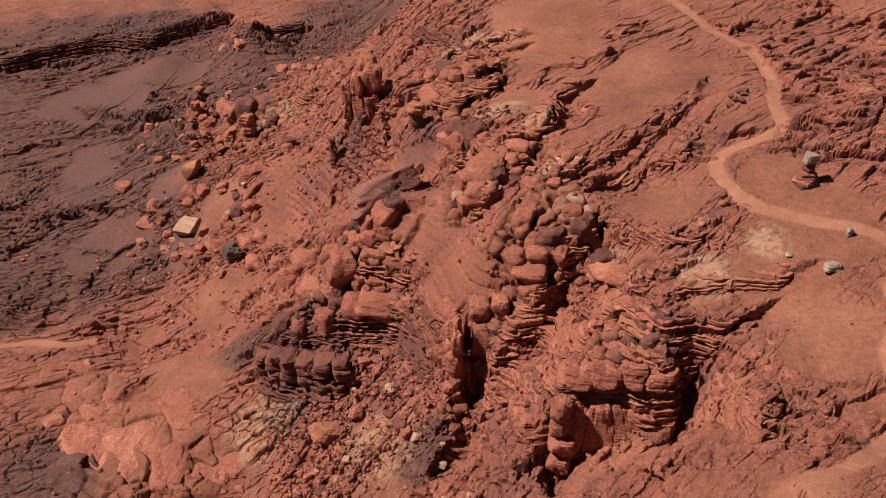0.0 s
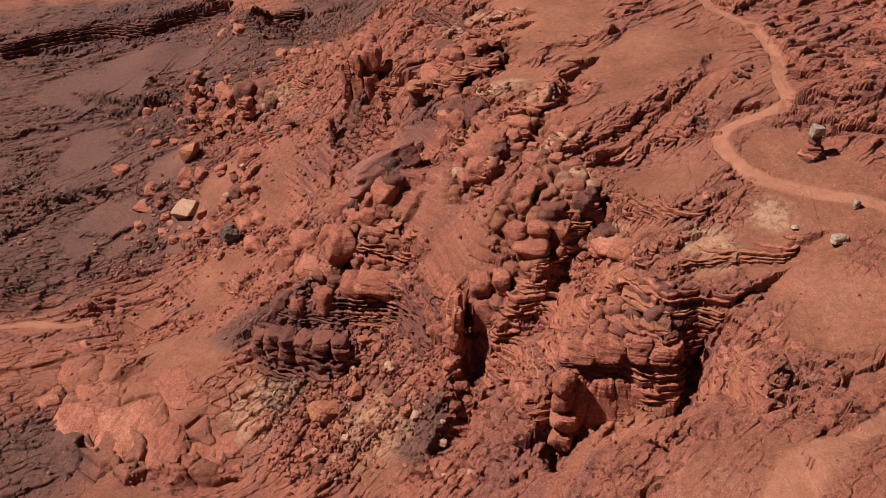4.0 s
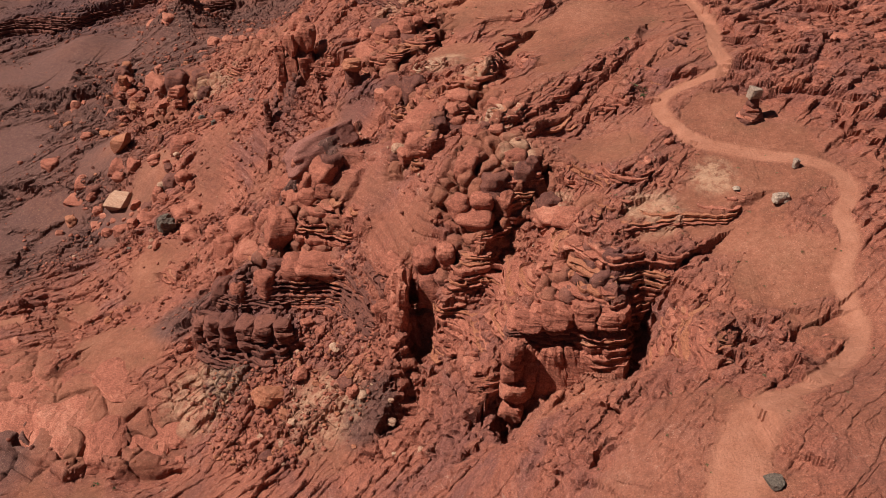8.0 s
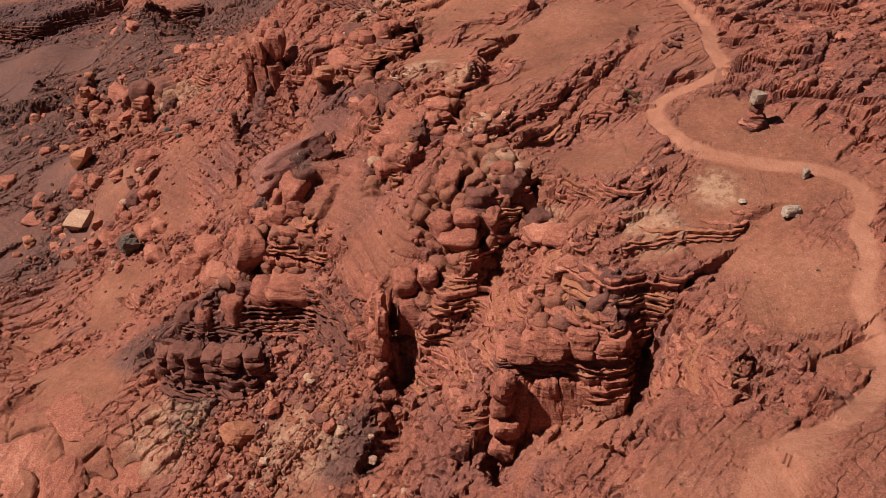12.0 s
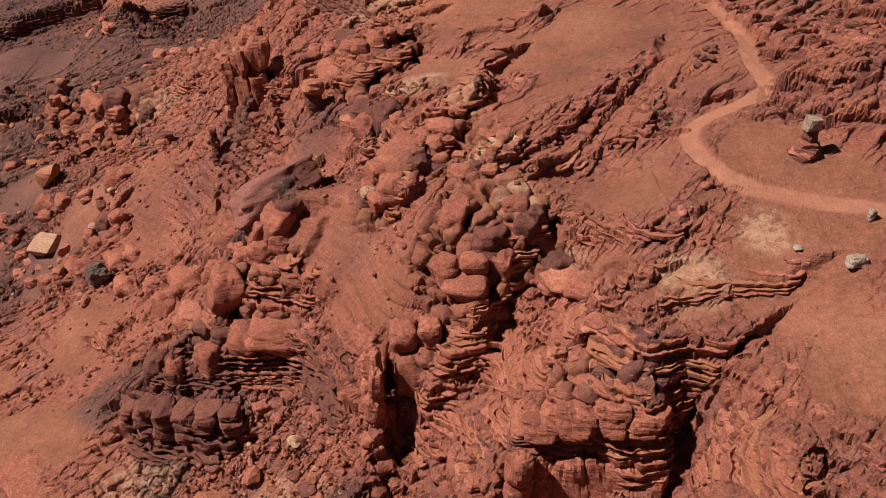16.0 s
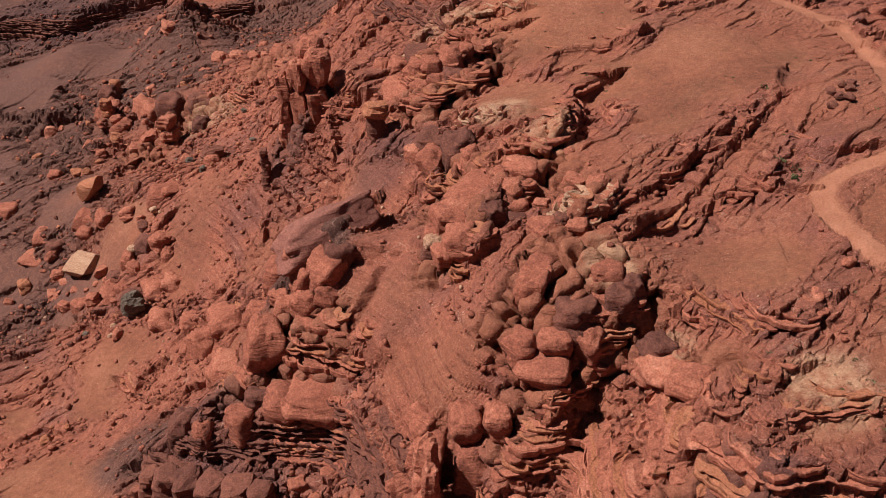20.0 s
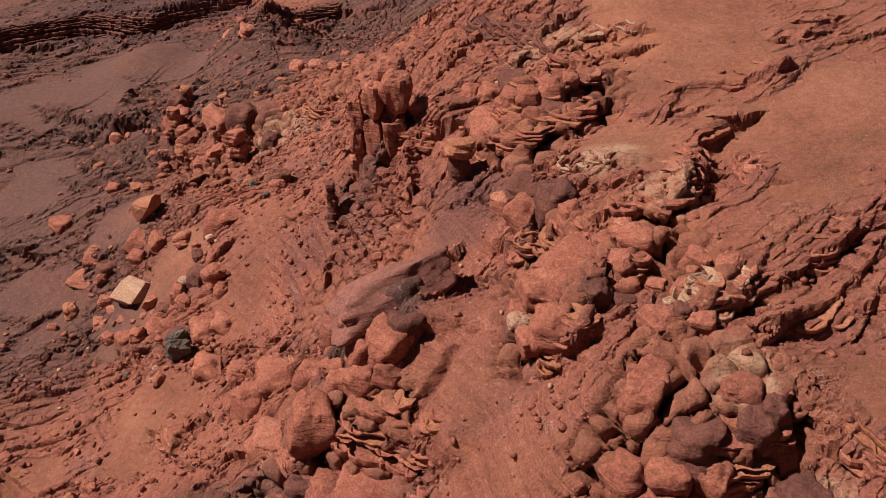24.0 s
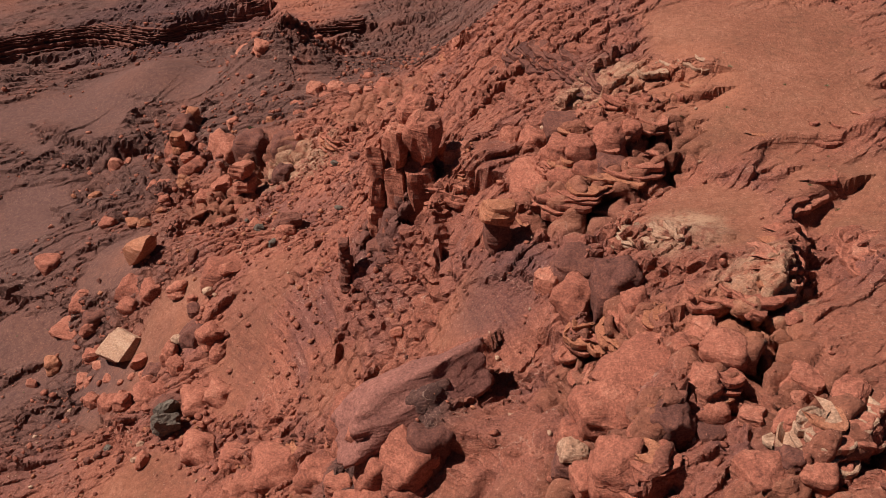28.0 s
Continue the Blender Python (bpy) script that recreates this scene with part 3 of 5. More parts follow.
SOIL = ((37, 31, 16), (26, 12, 6), (33, -25, 7), (55, -22, 8), (52, -48, 9), (57, -66, 8), (34, -101, 8), (29, -108, 10), (39, -109, 8), (2, 25, 9),
        (-14, -19, 8), (7, -45, 6), (59, -39, 11), (-28, -10, 4), (-73, 13, 5), (-106, 72, 9), (-151, 137, 16), (-143, 97, 12), (-123, 50, 13), (-71, -22, 8),
        (-95, 3, 6), (-16, -55, 5), (-77, -62, 9), (-53, -30, 6), (58, -79, 5), (37, -49, 5), (-145, 166, 18), (-168, 144, 14), (-127, 158, 10), (10, 77, 16),
        (18, 31, 6), (-4, 35, 5), (10, 52, 14),
        (-74, 14, 9), (-93, 43, 9), (-80, -17, 8), (-27, -45, 5), (-22, -59, 6), (-12, -23, 5), (-7, -35, 5), (-64, 49, 7), (-46, 27, 6), (-65, 35, 6), (-20, -12, 6), (-15, -21, 7), (-67, 41, 7), (-74, 8, 9), (-7, -32, 6), (-90, 84, 7), (-25, 20, 5), (-85, 52, 7), (-78, 105, 4))
RUGGED = ((88, 15, 22), (80, -18, 12), (96, 50, 28), (78, -60, 10), (-180, 200, 40), (-20, 75, 14), (10, 110, 30), (-20, 150, 45), (30, 170, 50), (-30, 220, 60))
MAUVE = ((-47, -36, 6), (-150, 60, 55), (-160, 120, 60), (-130, 160, 45), (-110, 45, 18), (-60, -15, 8), (-100, -52, 14), (-30, -2, 7), (-14, -55, 6), (-190, 190, 60), (-122, 98, 20), (-100, 132, 22), (-70, 160, 26), (-60, 210, 40))
PALE = ((38, -47, 5), (0, 22, 5), (8, 10, 5), (15, -24, 4), (-12, 60, 7), (22, -35, 3), (-52, -38, 8), (-25, -50, 8), (-75, 100, 8), (50, -40, 4))
# Round spots mixed towards a dark mauve brown.
DARKER = ((-45, -24, 9), (-38, -30, 7), (-41, 44, 6), (28, -62, 7), (-160, 214, 30), (-20, 20, 6))
BRIGHT = ((10, -37, 6), (-2, 58, 10), (24, -75, 10), (5, 5, 6))
BULGES = ((9, -24, 8), (16, -30, 6), (3, -31, 5), (12, -10, 6), (5, 0, 7), (-7, -11, 6), (-8, 5, 6), (-12, 33, 8), (-5, 43, 8), (-38, -13, 8),
          (-29, -17, 7), (-90, 92, 9), (-84, 103, 9), (-112, 108, 7), (-128, 112, 9), (-60, 118, 12), (-40, 45, 6), (22, -60, 6),
          (-5, -10, 5), (-6, 8, 5), (14, -27, 6), (9, -33, 5), (-46, 4, 5), (-15, 45, 6), (-4, 41, 5), (26, -41, 4), (2, -40, 4))
SLICK = ((-29, -1, 5), (-17, -7, 7), (-22, 15, 6), (-10, -24, 7), (-58, 37, 10), (6, 21, 5), (-14, -16, 6), (-62, 10, 8), (-50, 60, 6), (-70, -5, 8), (-70, 80, 7))
DOMES = ((-74, -46, 10), (-88, -46, 11), (-100, -26, 10), (-62, -50, 8), (-85, -30, 8))
# Wheel tracks: half width, line.
TRACKS = (
    (1.45, ((33, 106), (35, 99), (41, 92), (47, 84), (51, 73), (54, 63), (60, 55), (64, 42), (64, 32), (63, 20), (59, 5), (60, -5), (57, -8), (50, -9), (46, -11), (44, -15), (45, -23), (48, -31), (55, -35), (62, -38), (69, -41), (72, -46), (71, -52), (68, -56), (68, -60), (67, -64), (65, -67), (64, -71), (64, -77), (63, -83), (59, -89), (52, -96), (46, -99), (42, -100), (39, -105), (36, -110), (34, -115))),
    (3.4, ((46, -100), (42, -103), (39, -107), (37, -113), (35, -119))),
    (1.6, ((-132, -3), (-124, -1), (-114, -4), (-107, 0))),
)


def escarpment(x, y):
    return 0.5 + 0.5 * np.tanh((x - np.interp(y, RIM_Y, RIM_X)) / 24.0)


def base_height(x, y):
    s, xc, yc = escarpment(x, y), np.clip(x, -220, 160) / 100, np.clip(y, -140, 300) / 100
    h = (1 - s) * (BENCH[0] + BENCH[1] * xc + BENCH[2] * yc) + s * (PLATEAU[0] + PLATEAU[1] * xc + PLATEAU[2] * yc)
    for cx, cy, r, a in SWELLS:
        h = h + a * np.exp(-((x - cx) ** 2 + (y - cy) ** 2) / (2 * r * r))
    return h


def blob(x, y, spots, edge=0.5):
    """How far within any of the round spots (x, y, radius), from 0 to 1, with a ragged edge."""
    ragged = 0.28 * fbm(x, y, 9.0, 4, 71)
    out = np.zeros_like(x)
    for cx, cy, r in spots:
        out = np.maximum(out, smooth(1 + edge / 2, 1 - edge / 2, np.hypot(x - cx, y - cy) / r + ragged))
    return out


def drift(x, y):
    """How far the scarps wander from their lines."""
    return 1.2 * fbm(x, y, 5.0, 3, 3, 0.45), 1.2 * fbm(x, y, 5.0, 3, 4, 0.45)


def shape(x, y):
    """The land with its scarps and clefts, but without blocks and stones; and how near a scarp is."""
    wx, wy = drift(x, y)
    h = base_height(x, y)
    near_scarp = np.zeros_like(x)
    for drop, reach, kind, points in SCARPS:
        m = np.flatnonzero(line_box(x, y, points, 3.2 * reach))
        if not len(m):
            continue
        d, past, _ = from_line(x[m] + wx[m], y[m] + wy[m], points)
        w = np.clip(1 - past / 5.0, 0, 1)
        wide = 0.5 + 0.13 * drop
        h[m] += 0.5 * drop * np.tanh(d / wide) * np.exp(-np.abs(d) / reach) * w
        near_scarp[m] = np.maximum(near_scarp[m], w * np.exp(-(d / (1.5 + 0.6 * drop)) ** 2))
    for deep, half, points in CLEFTS:
        m = np.flatnonzero(line_box(x, y, points, 12))
        if len(m):
            d, past, _ = from_line(x[m] + 0.5 * wx[m], y[m] + 0.5 * wy[m], points)
            h[m] -= deep * np.exp(-(d / half) ** 2) * np.clip(1 - past / 2.5, 0, 1)
    return h, near_scarp


def tilted_beds(x, y, heading, size, wet, seed):
    """The climb of each tread up to its broken lip, from 0 to 1, and where the lip hangs over."""
    c, s = math.cos(radians(heading)), math.sin(radians(heading))
    along = -s * x + c * y
    q = (c * x + s * y) / size + 0.85 * fbm(x, y, 4.5 * size, 2, seed) + 0.42 * fbm(x, y, 1.9 * size, 4, seed + 5, 0.55)
    band = np.floor(q)
    f = q - band
    stay = smooth(wet, wet + 0.2, value_noise(band * 7.37, along / (2.6 * size) + band * 3.1, seed + 9))
    return stay * (np.clip(f / 0.90, 0, 1) ** 1.6 - smooth(0.90, 1.0, f)), stay * smooth(0.62, 0.90, f) * smooth(1.0, 0.95, f)


def land(x, y, moved=False):
    """Height and the cover of the ground at arrays of places; the broken rock also moves sideways on steep faces."""
    x, y = np.asarray(x, float), np.asarray(y, float)
    s = escarpment(x, y)
    wx, wy = drift(x, y)
    h, near_scarp = shape(x, y)
    # How rocky: the broken slope most, the plateau least.
    soil = np.clip(blob(x, y, SOIL), 0, 1)
    swollen = blob(x, y, BULGES, 0.6)
    domed = blob(x, y, DOMES, 0.6)
    rough = np.clip(1.05 - 0.67 * smooth(0.90, 0.99, s) - 0.45 * smooth(0.06, 0.01, s) + 0.55 * blob(x, y, RUGGED), 0, 1)
    rock = np.clip(rough + 0.6 * near_scarp - 0.7 * soil, 0.03, 1) * (1 - 0.5 * smooth(200, 260, y)) * (1 - 0.7 * np.maximum(swollen, domed))
    core = smooth(-150, -122, y) * smooth(330, 250, y) * smooth(-290, -240, x) * smooth(190, 125, x)
    rock, swollen, domed = rock * core, swollen * core, domed * core
    slick = 1 - 0.93 * blob(x, y, SLICK, 0.8)
    # Roads.
    road = np.zeros_like(x)
    for half, points in TRACKS:
        points = eased(points)
        m = line_box(x, y, points, 14)
        if not m.any():
            continue
        d, past, _ = from_line(x[m] + 0.3 * wx[m], y[m] + 0.3 * wy[m], points)
        road[m] = np.maximum(road[m], smooth(half * 1.35, half * 0.75, np.abs(d) + past))
    rock = rock * (1 - 0.97 * road)
    swollen, domed = swollen * (1 - road), domed * (1 - road)
    # The way out of the rock.
    gx, gy = (shape(x + 0.9, y)[0] - h) / 0.9, (shape(x, y + 0.9)[0] - h) / 0.9
    steep = np.hypot(gx, gy)
    up = 1 / np.sqrt(1 + steep ** 2)
    nx, ny = -gx * up, -gy * up
    calm = 1 / (1 + (steep / 0.9) ** 2)
    wall = smooth(0.7, 1.6, steep)
    jx, jy, jz = x + 0.6 * fbm(x, y, 4.0, 3, 31), y + 0.6 * fbm(x, y, 4.0, 3, 32), h + 0.7 * fbm(x, y, 6.0, 3, 33)
    out = np.zeros_like(x)
    # Tilted beds: each tread climbs to a lip that breaks off to the south-east.
    west = smooth(-48, -80, x)
    bare = np.clip(rock * 1.1 - 0.08, 0, 1) * (1 - 0.75 * wall) * (1 - 0.6 * np.maximum(swollen, domed)) * slick
    push, lip = np.zeros_like(x), np.zeros_like(x)
    for heading, share in ((-46, 1 - west), (-72, west)):
        for size, tall, over, wet, seed in ((8.5, 1.5, 0.55, 0.50, 141), (4.2, 0.95, 0.4, 0.46, 151), (2.1, 0.6, 0.3, 0.47, 161), (1.1, 0.26, 0.12, 0.54, 171)):
            up_to, over_at = tilted_beds(x, y, heading, size, wet, seed)
            lip += bare * share * tall * up_to
            push += bare * share * over * over_at
    # Jointed blocks: each stands proud or sunk, tilted a little, with a dark joint round it.
    for size, stretch, turn, flat, level, lift, cap, deep, wide, seed in JOINTS:
        zone = swollen if seed == 101 else domed if seed == 111 else rock * slick * smooth(-0.15, 0.15, fbm(x, y, 18.0, 3, seed + 3) + 0.02)
        m = np.flatnonzero(zone > 0.02)
        if not len(m):
            continue
        edge, ident, dx, dy, dz = boulders_in(jx[m], jy[m], jz[m], size, stretch, turn, flat, seed)
        body = 1 - (1 - np.clip(edge / 0.55, 0, 1)) ** 2
        tilt = (ident * 7 % 1 - 0.5) * dx + (ident * 13 % 1 - 0.5) * dy
        rise = np.clip(gx[m] * dx + gy[m] * dy, -2.5, 2.5) * calm[m] * level
        joint = (1 - smooth(0.0, wide, edge)) ** 1.5
        out[m] += zone[m] * (lift * (ident - 0.5) + cap * (body - 0.6) + 0.13 * np.clip(tilt, -2, 2) + rise - deep * (0.45 + 0.9 * (ident * 29 % 1)) * joint)
    # Beds: steps on gentle rock, worn layers on walls.
    hard = np.clip(rock + 0.4 * swollen, 0, 1)
    h = h + lip
    bed = h + up * out * calm + 0.9 * fbm(x, y, 20.0, 3, 21) + 0.12 * fbm(x, y, 2.0, 2, 22)
    step = np.zeros_like(x)
    for thick, share, seed in ((1.5, 0.5, 25), (0.7, 0.4, 26)):
        q = bed / thick
        layer = np.floor(q)
        f = q - layer
        some = np.clip(0.6 + 1.2 * fbm(x, y, 14.0, 2, seed), 0.0, 1.1)
        step += hard * share * thick * (smooth(0.72, 0.95, f) - f) * some * (1 - wall)
    q = bed / 2.4
    layer = np.floor(q)
    f = q - layer
    turn_over = smooth(0.6, 1.0, f)
    ledge = lattice(layer, layer * 0, 27) * (1 - turn_over) + lattice(layer + 1, layer * 0, 27) * turn_over
    out += wall * hard * (1.5 * (ledge - 0.5) - 0.8 * np.exp(-((f - 0.25) / 0.16) ** 2))
    # Loose stones in the surface.
    f1, f2, ident, dx, dy = cells(x, y, 1.1, 1.0, 10, 91)
    stone = np.sqrt(np.clip(1 - (f1 / (0.15 + 0.4 * ident)) ** 2, 0, 1)) * (ident > 0.6)
    litter = calm * np.clip(rock * smooth(-0.2, 0.4, fbm(x, y, 11.0, 3, 95)), 0.0, 1) * (1 - road)
    step += 0.3 * litter * stone
    out += (0.05 * core + 0.17 * rock) * (1 - 0.9 * road) * fbm(x, y, 1.5, 3, 81, 0.7)
    h = h + up * out + step
    if moved:
        return h, road, rock, soil, np.maximum(np.maximum(swollen, domed), 1 - slick), s, x + nx * out + 0.72 * push, y + ny * out - 0.72 * push
    return h, road, rock, soil, near_scarp, s


# Joint sets: size, stretch, turn, flatness, levelling, lift, roundness, joint depth and width, seed.
JOINTS = ((3.0, 1.6, 42, 0.65, 0.3, 0.5, 0.35, 1.0, 0.12, 51),
          (3.4, 1.3, 50, 0.9, 0.2, 1.0, 1.3, 2.4, 0.12, 101), (9.0, 1.4, 100, 0.8, 0.1, 0.5, 0.9, 1.6, 0.05, 111))


# ---------------------------------------------------------------- ground mesh
def steps(*spans, far=2600):
    """Coordinates of the sheet's lines: spans of (from, to, step), then ever wider to the horizon."""
    out = []
    for a, b, step in spans:
        out += list(np.arange(a, b - 1e-6, step))
    for sign in (-1, 1):
        at, step = (out[0], spans[0][2]) if sign < 0 else (out[-1], spans[-1][2])
        more = []
        while abs(at) < far:
            step *= 1.22
            at += sign * step
            more.append(at)
        out = more[::-1] + out if sign < 0 else out + more
    return np.array(out)


def sheet(name, xs, ys, material):
    gx, gy = np.meshgrid(xs, ys)
    x, y = gx.ravel(), gy.ravel()
    h, road, rock, soil, worn, s, mx, my = land(x, y, True)
    nx, ny = len(xs), len(ys)
    idx = np.arange(nx * ny).reshape(ny, nx)
    quads = np.stack([idx[:-1, :-1], idx[:-1, 1:], idx[1:, 1:], idx[1:, :-1]], -1).reshape(-1, 4)
    me = bpy.data.meshes.new(name)
    me.vertices.add(nx * ny)
    me.vertices.foreach_set("co", np.stack([mx, my, h], -1).astype(np.float32).ravel())
    me.loops.add(quads.size)
    me.loops.foreach_set("vertex_index", quads.astype(np.int32).ravel())
    me.polygons.add(len(quads))
    me.polygons.foreach_set("loop_start", np.arange(0, quads.size, 4, dtype=np.int32))
    me.polygons.foreach_set("loop_total", np.full(len(quads), 4, dtype=np.int32))
    me.update(calc_edges=True)
    me.polygons.foreach_set("use_smooth", worn[quads[:, 0]] > 0.35)
    mauve = np.clip(blob(x, y, MAUVE, 0.7), 0, 1)
    pale = np.clip(blob(x, y, PALE, 0.8), 0, 1)
    darker = np.clip(blob(x, y, DARKER, 0.8), 0, 1)
    bright = np.clip(blob(x, y, BRIGHT, 0.9), 0, 1)
    for key, layers in (("zone", (road, mauve, pale)), ("cover", (np.clip(1 - rock * 1.3, 0, 1), darker, bright))):
        data = np.stack([*layers, np.ones_like(x)], -1).astype(np.float32)
        me.color_attributes.new(key, "FLOAT_COLOR", "POINT").data.foreach_set("color", data.ravel())
    me.materials.append(material)
    return new(name, me)


ground = sheet("ground", steps((-260, -180, 1.2), (-180, -122, 0.6), (-122, 72, 0.31), (72, 130, 0.6)),
               steps((-162, -122, 1.0), (-122, 70, 0.31), (70, 180, 0.5), (180, 270, 0.9)), GROUND)
tagged(ground, "rough red sandstone slope with dirt flats and a dirt road", "desert ground", kind="structure")


# ---------------------------------------------------------------- stones
def rounded_block(seed, cuts=3, power=6.5, rough=0.11, chips=7, grooves=0.13):
    """A worn block about two units across, with beds round its sides and broken corners."""
    rng = random.Random(seed)
    bm = bmesh.new()
    bmesh.ops.create_cube(bm, size=2)
    bmesh.ops.subdivide_edges(bm, edges=bm.edges[:], cuts=cuts, use_grid_fill=True)
    off = Vector((rng.uniform(0, 50), rng.uniform(0, 50), rng.uniform(0, 50)))
    p = power * rng.uniform(0.7, 1.3)
    beds = [rng.uniform(-0.8, 0.8) for _ in range(2)]
    lean = rng.uniform(-0.15, 0.15), rng.uniform(-0.15, 0.15)
    planes = []
    for _ in range(chips):
        n = Vector((rng.gauss(0, 1), rng.gauss(0, 1), rng.gauss(0, 0.8))).normalized()
        planes.append((n, rng.uniform(0.88, 1.25)))
    for v in bm.verts:
        c = v.co
        k = (abs(c.x) ** p + abs(c.y) ** p + abs(c.z) ** p) ** (-1 / p)
        q = c * k
        for n, d in planes:
            over = q.dot(n) - d
            if over > 0:
                q = q - n * over
        push = 1 + rough * noise.noise(q * 0.9 + off) * 2 + rough * noise.noise(q * 2.3 + off) + 0.6 * rough * noise.noise(q * 5.5 + off)
        groove = 1 - grooves * sum(math.exp(-((q.z - b) / 0.12) ** 2) for b in beds)
        taper = 1 - 0.08 * q.z
        v.co = Vector((q.x * push * groove * taper + lean[0] * q.z, q.y * push * groove * taper + lean[1] * q.z, q.z * push))
    return bm


def broken_stone(seed, level=1, cuts=9):
    """An angular stone with flat broken faces, about two units across."""
    rng = random.Random(seed)
    bm = bmesh.new()
    bmesh.ops.create_icosphere(bm, subdivisions=level, radius=1.15)
    planes = []
    for _ in range(cuts):
        n = Vector((rng.gauss(0, 1), rng.gauss(0, 1), rng.gauss(0, 1))).normalized()
        planes.append((n, rng.uniform(0.55, 0.9)))
    for v in bm.verts:
        for n, d in planes:
            over = v.co.dot(n) - d
            if over > 0:
                v.co -= n * over
        v.co *= 1 + 0.05 * noise.noise(v.co * 3 + Vector((seed, 0, 0)))
    return bm


def mesh_of(name, bm, material):
    me = bpy.data.meshes.new(name)
    bm.to_mesh(me)
    bm.free()
    me.materials.append(material)
    return me


def part(name, me, parent, place, turn=(0, 0, 0), size=(1, 1, 1), label=""):
    """One mesh under a thing, at a place in the world."""
    ob = new(name, me)
    ob.parent = parent
    base = parent.location if parent is not None else Vector((0, 0, 0))
    ob.location = Vector(place) - base
    ob.rotation_euler = turn
    ob.scale = size
    return tagged(ob, label)


def thing(name, me, place, turn=(0, 0, 0), size=(1, 1, 1), **tags):
    ob = new(name, me)
    ob.location, ob.rotation_euler, ob.scale = place, turn, size
    return tagged(ob, **tags)


def root(name, place, **tags):
    ob = new(name)
    ob.empty_display_size = 0.5
    ob.location = place
    return tagged(ob, **tags)


def floor_at(x, y):
    return float(land(np.array([x]), np.array([y]))[0][0])


MATERIALS = {"red": ROCK, "dark": DARK_ROCK, "pale": PALE_ROCK, "grey": GREY_ROCK, "olive": OLIVE_ROCK, "orange": ORANGE_ROCK}
SLABS = {key: [mesh_of("slab_" + key, rounded_block(n + 31 * i, 4, 9.0, 0.09, 4, 0.06), mat) for n in range(12)] for i, (key, mat) in enumerate(MATERIALS.items())}
BLOCKS = {key: [mesh_of("block_" + key, rounded_block(n + 31 * i, 5, 5.0, 0.12, 7, 0.06), mat) for n in range(10)] for i, (key, mat) in enumerate(MATERIALS.items())}
STONES = {key: [mesh_of("stone_" + key, broken_stone(n + 57 * i, 2, 10), mat) for n in range(7)] for i, (key, mat) in enumerate(MATERIALS.items())}

# ---------------------------------------------------------------- ledges of jointed blocks along the scarps
LEDGE_LABELS = {"red": "layered red sandstone ledge with undercut broken beds", "dark": "dark sandstone ledge of broken beds",
                "pale": "pale buff sandstone cap ledge broken into slabs"}
rng = random.Random(5)


LEVELS = [-12.0]
while LEVELS[-1] < 96:
    LEVELS.append(LEVELS[-1] + rng.choice((0.35, 0.5, 0.6, 0.8, 1.1, 1.6)))
REACH = np.linspace(-4.0, 4.0, 17)


def strip_mesh(name, rows, material):
    """A mesh from rows of points, each joined to the next."""
    count, wide = len(rows), len(rows[0])
    idx = np.arange(count * wide).reshape(count, wide)
    quads = np.stack([idx[:-1, :-1], idx[1:, :-1], idx[1:, 1:], idx[:-1, 1:]], -1).reshape(-1, 4)
    me = bpy.data.meshes.new(name)
    me.from_pydata(np.asarray(rows).reshape(-1, 3).tolist(), [], quads.tolist())
    me.materials.append(material)
    return me


